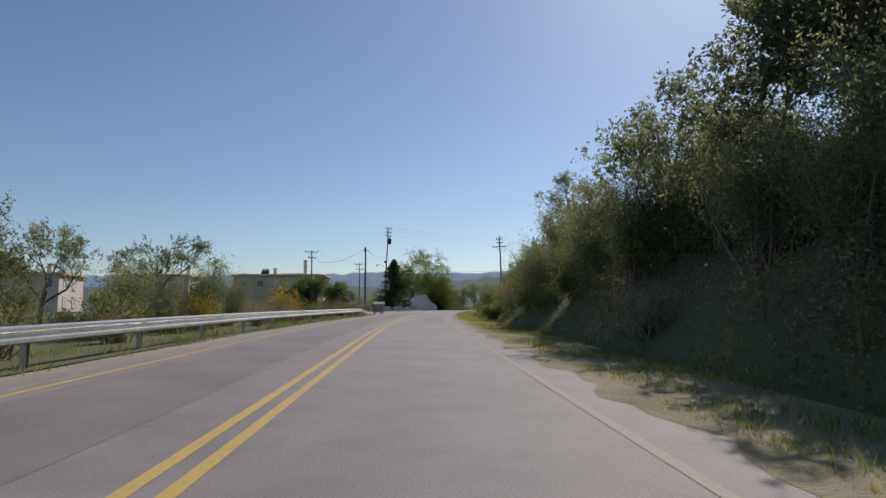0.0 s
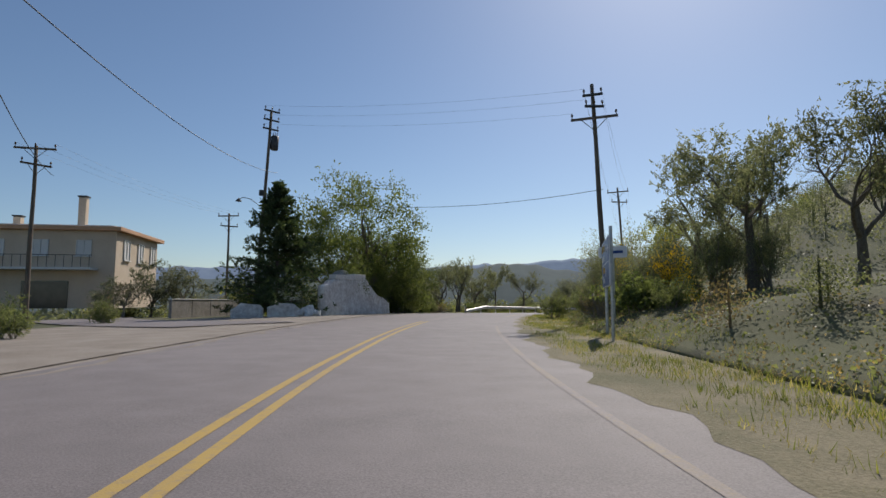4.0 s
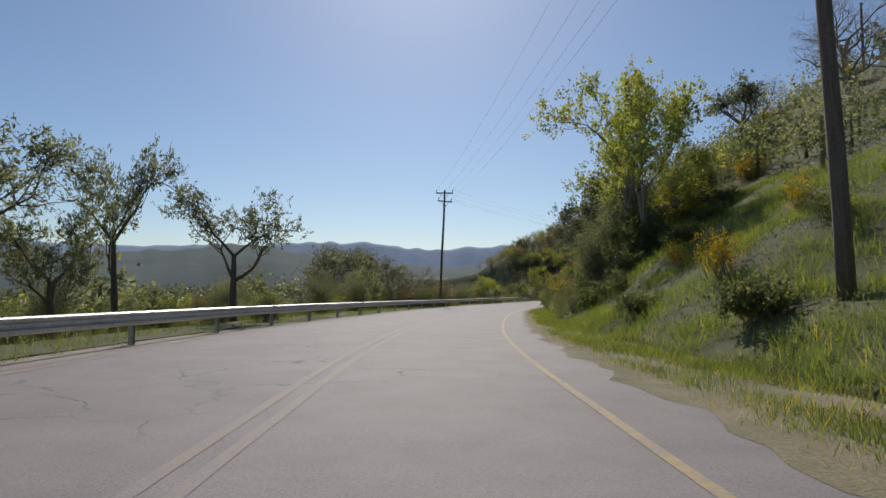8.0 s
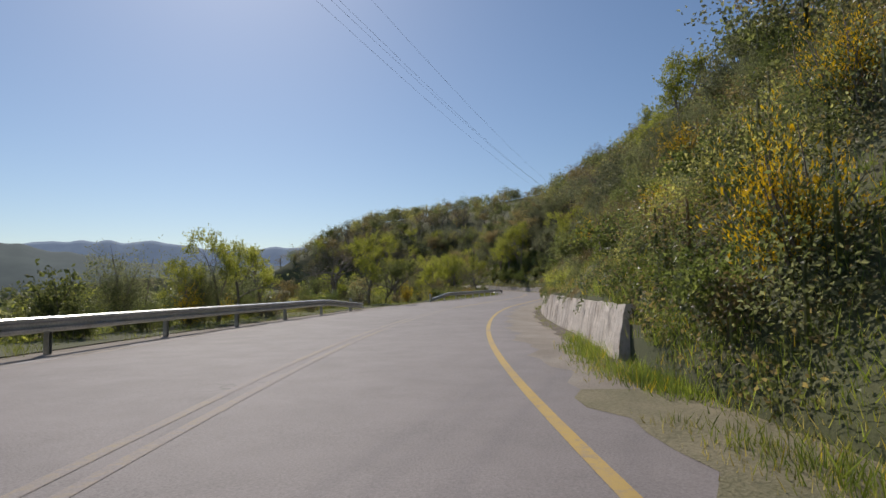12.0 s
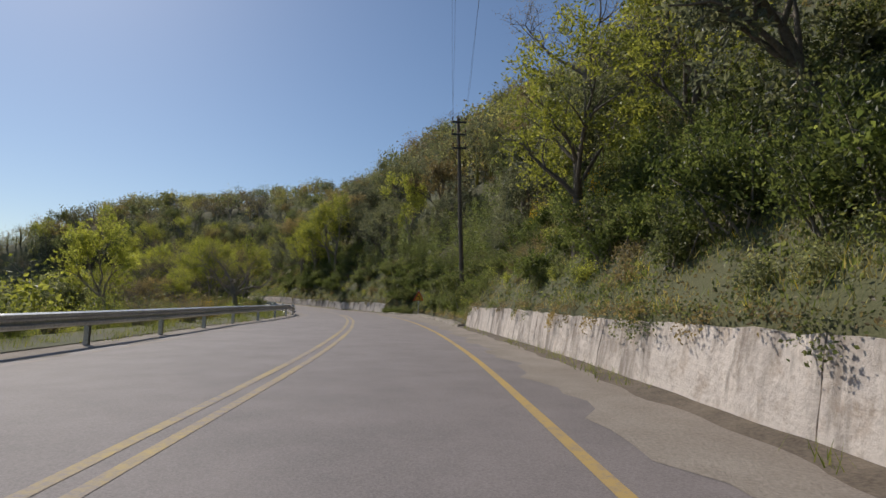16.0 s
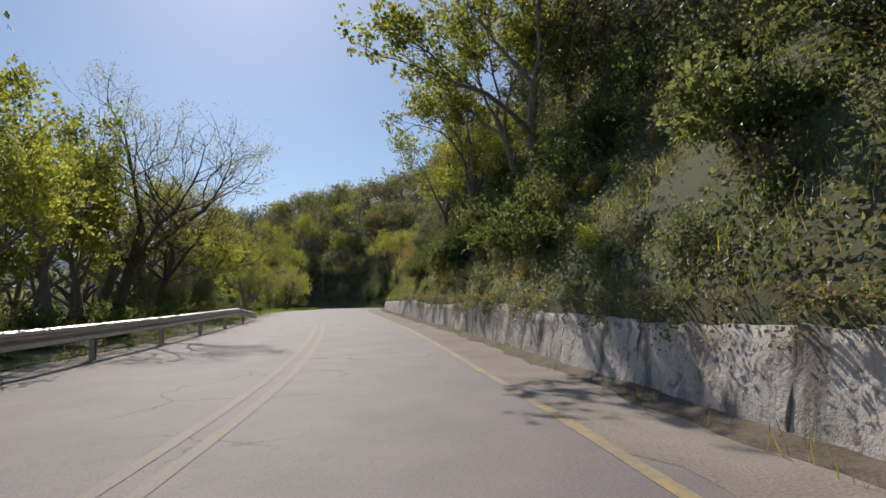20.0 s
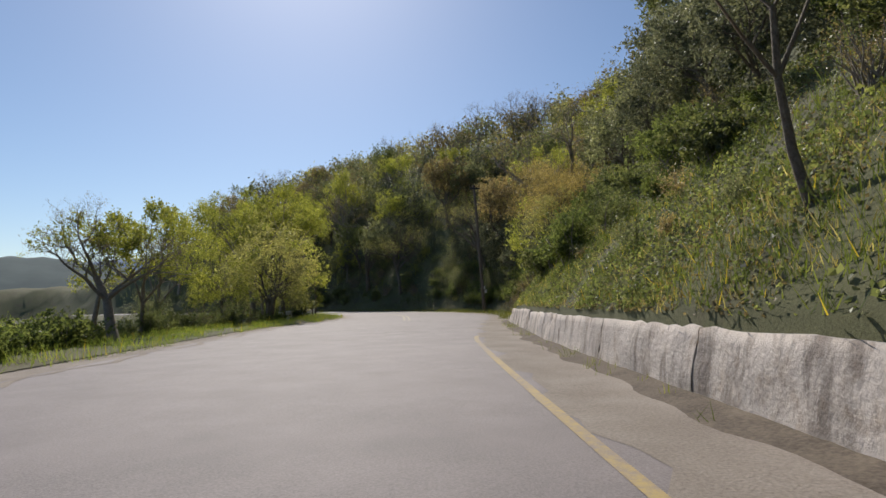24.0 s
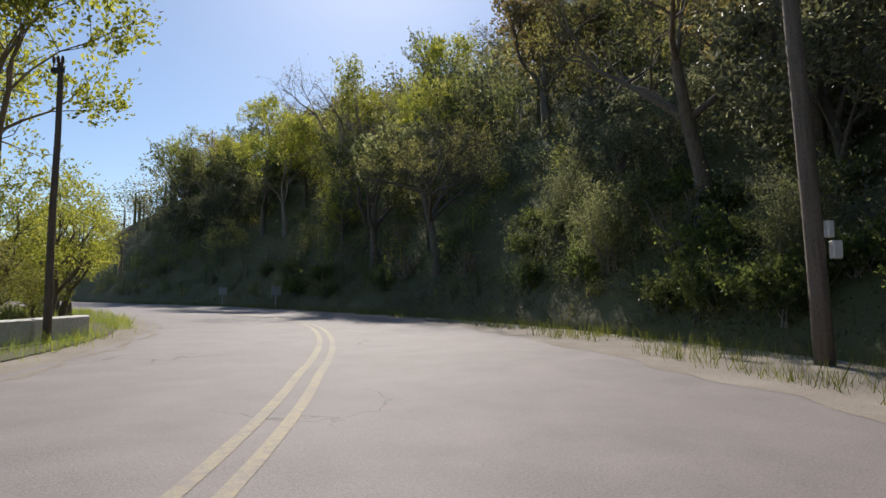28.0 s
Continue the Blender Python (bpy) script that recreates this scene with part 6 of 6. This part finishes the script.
def yucca(p, tall, heads, seed):
    e = thing("yucca_palm", pose(p.x, p.y, p.z), "yucca palm clump with stiff sword-shaped leaves", "palm", "yucca palms")
    r = np.random.RandomState(seed)
    for k in range(heads):
        a = k * 2.4 + r.rand()
        top = Vector((math.cos(a) * 0.75, math.sin(a) * 0.75, tall * (0.45 + 0.3 * r.rand())))
        bm = bmesh.new()
        tube(bm, [(top.x * 0.3, top.y * 0.3, -0.2), (top.x * 0.7, top.y * 0.7, top.z * 0.5), top], [0.13, 0.11, 0.09], 7)
        part("stem", bm, BARK, e)
        n = 90
        d = r.randn(n, 3)
        d[:, 2] = d[:, 2] * 0.7 + 0.35
        d /= np.linalg.norm(d, axis=1)[:, None]
        w = np.cross(d, r.randn(n, 3))
        w /= np.linalg.norm(w, axis=1)[:, None]
        l = (0.8 + 0.35 * r.rand(n))[:, None]
        c = np.array(tuple(top))[None] + np.array([0, 0, 0.1])
        v = np.stack([c + w * 0.02, c + d * l * 0.5 + w * 0.04, c + d * l - np.array([0, 0, 0.12]), c + d * l * 0.5 - w * 0.04], 1).reshape(-1, 3)
        link("leaf_rosette", fast("leaf_rosette", v, np.arange(n * 4).reshape(n, 4)), PALM, e)
    return e


for s, u, h, k in ((45.6, -9.2, 4.1, 7), (47.2, -9.7, 3.8, 7), (46.3, -10.8, 3.9, 6), (56.0, -9.4, 3.9, 7), (58.0, -9.8, 4.0, 7), (60.0, -10.2, 3.7, 6), (62.0, -10.0, 3.4, 5)):
    yucca(on(s, u), h, k, int(s))


def plant_at(kind, x, y, size, label="", tall=1.0):
    s, u, _ = road_frame(np.array([x]), np.array([y]))
    return plant(kind, float(s[0]), float(u[0]), size, label, tall=tall)


for x, y, k in ((-19.5, 107.5, 0.8), (-17.6, 110.0, 0.9), (-21.5, 105.5, 0.55)):
    plant_at("dome", x, y, k, "small leafy garden tree beside the house")
plant_at("bare", -20.5, 105.0, 0.33, "pruned leafless vine in front of the house")
plant_at("bare", -15.5, 112.5, 0.35, "small pruned leafless tree by the side road")
for k in range(16):
    plant_at(("shrub", "thicket", "maquis")[k % 3], -27 + 20 * rnd.rand(), 117 + 16 * rnd.rand(), 0.9 + 0.4 * rnd.rand())

# ---- waste container by the rail end ----
q = on(65.6, -6.6)
e = thing("waste_container", pose(q.x, q.y, q.z, 0, 0, 20), "grey wheeled waste container with domed lid", "waste container")
bm = bmesh.new()
lo = [bm.verts.new(v) for v in ((-0.5, -0.36, 0.2), (0.5, -0.36, 0.2), (0.5, 0.36, 0.2), (-0.5, 0.36, 0.2))]
hi = [bm.verts.new(v) for v in ((-0.64, -0.5, 1.15), (0.64, -0.5, 1.15), (0.64, 0.5, 1.15), (-0.64, 0.5, 1.15))]
bm.faces.new(lo[::-1])
bm.faces.new(hi)
for k in range(4):
    bm.faces.new((lo[k], lo[(k + 1) % 4], hi[(k + 1) % 4], hi[k]))
bmesh.ops.bevel(bm, geom=bm.edges[:], offset=0.04, segments=2, affect="EDGES")
part("body", bm, BINGREY, e)
bm = bmesh.new()
vs = [[bm.verts.new((x, -0.54 + 1.08 * k / 8, 1.16 + 0.24 * math.sin(math.pi * k / 8))) for k in range(9)] for x in (-0.68, 0.68)]
for k in range(8):
    bm.faces.new((vs[0][k], vs[0][k + 1], vs[1][k + 1], vs[1][k]))
bm.faces.new(vs[0][::-1])
bm.faces.new(vs[1])
part("lid", bm, BINGREY, e, "domed hinged lid")
for x in (-0.42, 0.42):
    for y in (-0.28, 0.28):
        bm = bmesh.new()
        tube(bm, [(x - 0.03, y, 0.1), (x + 0.03, y, 0.1)], [0.1, 0.1], 12)
        part("wheel", bm, BLACK, e)
for x in (-0.7, 0.7):
    bm = bmesh.new()
    tube(bm, [(x - 0.06, 0, 1.05), (x + 0.06, 0, 1.05)], [0.04, 0.04], 8)
    part("lifting_pin", bm, IRON, e)


# ---- signs ----
def post(parent, x, y, z0, z1, r=0.03):
    bm = bmesh.new()
    tube(bm, [(x, y, z0), (x, y, z1)], [r, r], 10)
    part("post", bm, STEEL, parent)


def plate(name, outline, depth, mat, parent, m, label=""):
    """A flat sheet of some thickness in the x-z plane, looking to -y."""
    bm = bmesh.new()
    f = [bm.verts.new(m @ Vector((x, 0, z))) for x, z in outline]
    g = [bm.verts.new(m @ Vector((x, depth, z))) for x, z in outline]
    bm.faces.new(f)
    bm.faces.new(g[::-1])
    for k in range(len(f)):
        bm.faces.new((f[k], g[k], g[(k + 1) % len(f)], f[(k + 1) % len(f)]))
    bmesh.ops.recalc_face_normals(bm, faces=bm.faces)
    return part(name, bm, mat, parent, label)


def lettering(text, size, mat, parent, m, label):
    c = bpy.data.curves.new("lettering", "FONT")
    c.body, c.size, c.extrude = text, size, 0.002
    o = bpy.data.objects.new("lettering", c)
    scene.collection.objects.link(o)
    me = bpy.data.meshes.new_from_object(o.evaluated_get(bpy.context.evaluated_depsgraph_get()))
    bpy.data.objects.remove(o)
    me.transform(m @ pose(0, 0, 0, 90, 0, 0))
    link("lettering", me, mat, parent, label)


def rect(x0, z0, x1, z1, c=0.05):
    return [(x0 + c, z0), (x1 - c, z0), (x1, z0 + c), (x1, z1 - c), (x1 - c, z1), (x0 + c, z1), (x0, z1 - c), (x0, z0 + c)]


def arrow(x, z, w, flip):
    pts = [(0, 0.06), (0.55, 0.06), (0.45, 0.22), (0.62, 0.22), (1.0, 0.0), (0.62, -0.22), (0.45, -0.22), (0.55, -0.06), (0, -0.06)]
    return [(x + (w * (1 - a) if flip else w * a), z + b * w) for a, b in pts]


def direction_sign():
    a, b = on(79.6, 4.75), on(76.7, 4.3)
    d = b - a
    e = thing("direction_sign", pose(a.x, a.y, a.z, 0, 0, math.degrees(math.atan2(d.y, d.x))), "blue road direction sign with white and yellow lettering on two posts", "road sign")
    w = d.length
    I = Matrix()
    T = lambda y: Matrix.Translation((0, y, 0))
    plate("panel", rect(0, 1.35, w, 2.65), 0.04, WHITE, e, T(0), "white-edged panel")
    plate("field", rect(0.03, 2.0, w - 0.03, 2.62), 0.006, BLUE, e, T(-0.006), "upper blue field")
    plate("field", rect(0.03, 1.38, w - 0.03, 1.975), 0.006, BLUE, e, T(-0.006), "lower blue field")
    plate("arrow", arrow(w - 0.62, 2.33, 0.5, False), 0.006, WHITE, e, T(-0.011))
    plate("arrow", arrow(0.1, 1.66, 0.42, True), 0.006, WHITE, e, T(-0.011))
    lettering("Κάντανος", 0.30, GOLD, e, Matrix.Translation((0.12, -0.012, 2.36)), "yellow Greek lettering")
    lettering("Kandanos", 0.30, WHITE, e, Matrix.Translation((0.12, -0.012, 2.09)), "white lettering")
    lettering("16", 0.32, WHITE, e, Matrix.Translation((1.62, -0.012, 2.28)), "white figures")
    lettering("Χανιά", 0.28, GOLD, e, Matrix.Translation((0.62, -0.012, 1.74)), "yellow Greek lettering")
    lettering("Hania", 0.28, WHITE, e, Matrix.Translation((0.62, -0.012, 1.47)), "white lettering")
    lettering("38", 0.32, WHITE, e, Matrix.Translation((1.55, -0.012, 1.62)), "white figures")
    post(e, 0.3, 0.08, -0.2, 2.7, 0.045)
    post(e, w - 0.25, 0.08, -0.2, 2.9, 0.045)


direction_sign()
q = on(82.2, 5.6)
e = thing("name_sign", pose(q.x, q.y, q.z, 0, 0, -40), "small pale roadside name board on a post", "road sign")
plate("panel", rect(-0.5, 2.15, 0.5, 2.55), 0.03, WHITE, e, Matrix())
plate("bar", [(-0.38, 2.3), (0.36, 2.3), (0.36, 2.4), (-0.38, 2.4)], 0.004, BLUE, e, Matrix.Translation((0, -0.006, 0)))
post(e, 0.0, 0.06, -0.2, 2.5, 0.035)

q = on(259.4, 4.35)
e = thing("warning_sign", pose(q.x, q.y, q.z, 0, 0, heading(255) + 6), "triangular amber bend-ahead warning sign with red border", "road sign")
tri = lambda k, z: [(-0.43 * k, z - 0.25 * k), (0.43 * k, z - 0.25 * k), (0.05 * k, z + 0.48 * k), (-0.05 * k, z + 0.48 * k)]
plate("border", tri(1.0, 1.42), 0.025, RED, e, Matrix())
plate("field", tri(0.72, 1.40), 0.006, AMBER, e, Matrix.Translation((0, -0.006, 0)))
plate("arrow", [(0.05, 1.24), (0.11, 1.24), (0.11, 1.46), (0.07, 1.52), (-0.06, 1.52), (-0.06, 1.57), (-0.16, 1.49), (-0.06, 1.41), (-0.06, 1.46), (0.05, 1.46)], 0.005, BLACK, e, Matrix.Translation((0, -0.012, 0)))
post(e, 0.0, 0.05, -0.2, 2.0, 0.035)

q = on(55.8, -7.8)
e = thing("round_sign", pose(q.x, q.y, q.z, 0, 0, 180), "grey back of a round traffic sign on a post", "road sign")
plate("disc", [(0.3 * math.cos(k * math.pi / 12), 1.95 + 0.3 * math.sin(k * math.pi / 12)) for k in range(24)], 0.02, BINGREY, e, Matrix())
post(e, 0.0, -0.04, -0.2, 2.2, 0.03)

for s, u in ((393, 6.2), (402, 6.4)):
    q = on(s, u)
    e = thing("marker_board", pose(q.x, q.y, q.z, 0, 0, heading(s) + 20), "plain pale roadside marker board in the shade", "road sign", "marker boards")
    plate("panel", rect(-0.42, 0.9, 0.42, 1.5, 0.03), 0.03, TRIM, e, Matrix())
    post(e, 0.0, 0.06, -0.2, 1.5, 0.03)

q = on(361.6, 7.2)
for dz, dx, w, h in ((2.1, 0.0, 0.11, 0.26), (1.78, 0.1, 0.16, 0.28)):
    m = pose(q.x, q.y, q.z, 0, 0, heading(356)) @ Matrix.Translation((dx, -0.19, dz))
    e = thing("meter_box", m, "small pale metal meter box fixed to the pole", "meter box", "meter boxes")
    boxpart("body", (w, 0.1, h), (0, 0, 0), TRIM, e, "", 0.01)
    boxpart("door", (w - 0.03, 0.012, h - 0.05), (0, -0.056, 0), SHUTTER, e)

# ivy climbing the old pole
r9 = np.random.RandomState(99)
q = on(281.3, -6.9)
zz = r9.rand(1500) ** 1.2 * 7.6
pts = np.stack([q.x + r9.randn(1500) * 0.22, q.y + r9.randn(1500) * 0.22, q.z + zz], 1)
v, f = leaves_mesh(pts, r9, 0.15, 0.8)
tagged(link("climbing_ivy", fast("climbing_ivy", v, f), EVERGREEN), "dense ivy climbing the old pole", "ivy", kind="stuff")
# rocks showing through the bank
for i, (s, v) in enumerate(((158, 7.5), (164, 6.0), (171, 7.0), (195, 3.0), (206, 2.2))):
    q = on(s, foot(s) + v)
    bm = bmesh.new()
    bmesh.ops.create_icosphere(bm, subdivisions=3, radius=0.5)
    for vt in bm.verts:
        k = noise.noise(vt.co * 1.6 + Vector((i * 7, 0, 0)))
        vt.co = Vector((vt.co.x * 1.3, vt.co.y * 0.9, vt.co.z * 0.8)) * (1 + 0.5 * k)
    bmesh.ops.transform(bm, matrix=pose(q.x, q.y, q.z + 0.1, 20 * i, 10, 50 * i), verts=bm.verts)
    tagged(part("rock", bm, ROCK, None), "grey weathered rock outcrop on the bank", "rock", "rocks")


# low pale wall beside the last bend
low = thing("roadside_wall", Matrix(), "low pale concrete wall beside the grass verge", "wall", kind="structure")
r9 = np.random.RandomState(9)
for k in range(7):
    a, b = 356 + k * 2.15, 356 + (k + 1) * 2.15 - 0.02
    pa, pb = (on(s, np.interp(s, (356, 362.8, 371), (-9.6, -8.35, -5.6)), ground=False) for s in (a, b))
    d = pb - pa
    bm = bmesh.new()
    m = pose(pa.x + d.x / 2, pa.y + d.y / 2, pa.z + 0.16, 0, 0, math.degrees(math.atan2(d.y, d.x)))
    box(bm, (d.length - 0.01, 0.28, 0.72 + 0.03 * r9.rand()), m, 0.03)
    part("wall_block", bm, TRIM, low)


# lamp on the transformer pole
pl = POLE_B
e = thing("street_lamp", pose(pl.x, pl.y, pl.z + 8.2, 0, 0, 200), "small street lamp on a bent arm, fixed to the pole", "street lamp")
bm = bmesh.new()
tube(bm, [(0.0, 0, 0), (0.5, 0, 0.35), (1.0, 0, 0.45), (1.35, 0, 0.3)], [0.025] * 4, 8)
part("arm", bm, IRON, e)
bm = bmesh.new()
tube(bm, [(1.35, 0, 0.36), (1.35, 0, 0.28), (1.35, 0, 0.14)], [0.05, 0.1, 0.24], 14)
part("shade", bm, IRON, e)
bm = bmesh.new()
bmesh.ops.create_icosphere(bm, subdivisions=2, radius=0.07, matrix=Matrix.Translation((1.35, 0, 0.15)))
part("bulb", bm, WHITE, e, "", True)

# ---- last bushes on the upper bank past the wall ----
scatter([("ivy", 3), ("maquis", 1), ("shrub", 2)], 284, 303, lambda s: foot(s) + 1.6, lambda s: foot(s) + 5.5, 24, 0.7, 1.05)
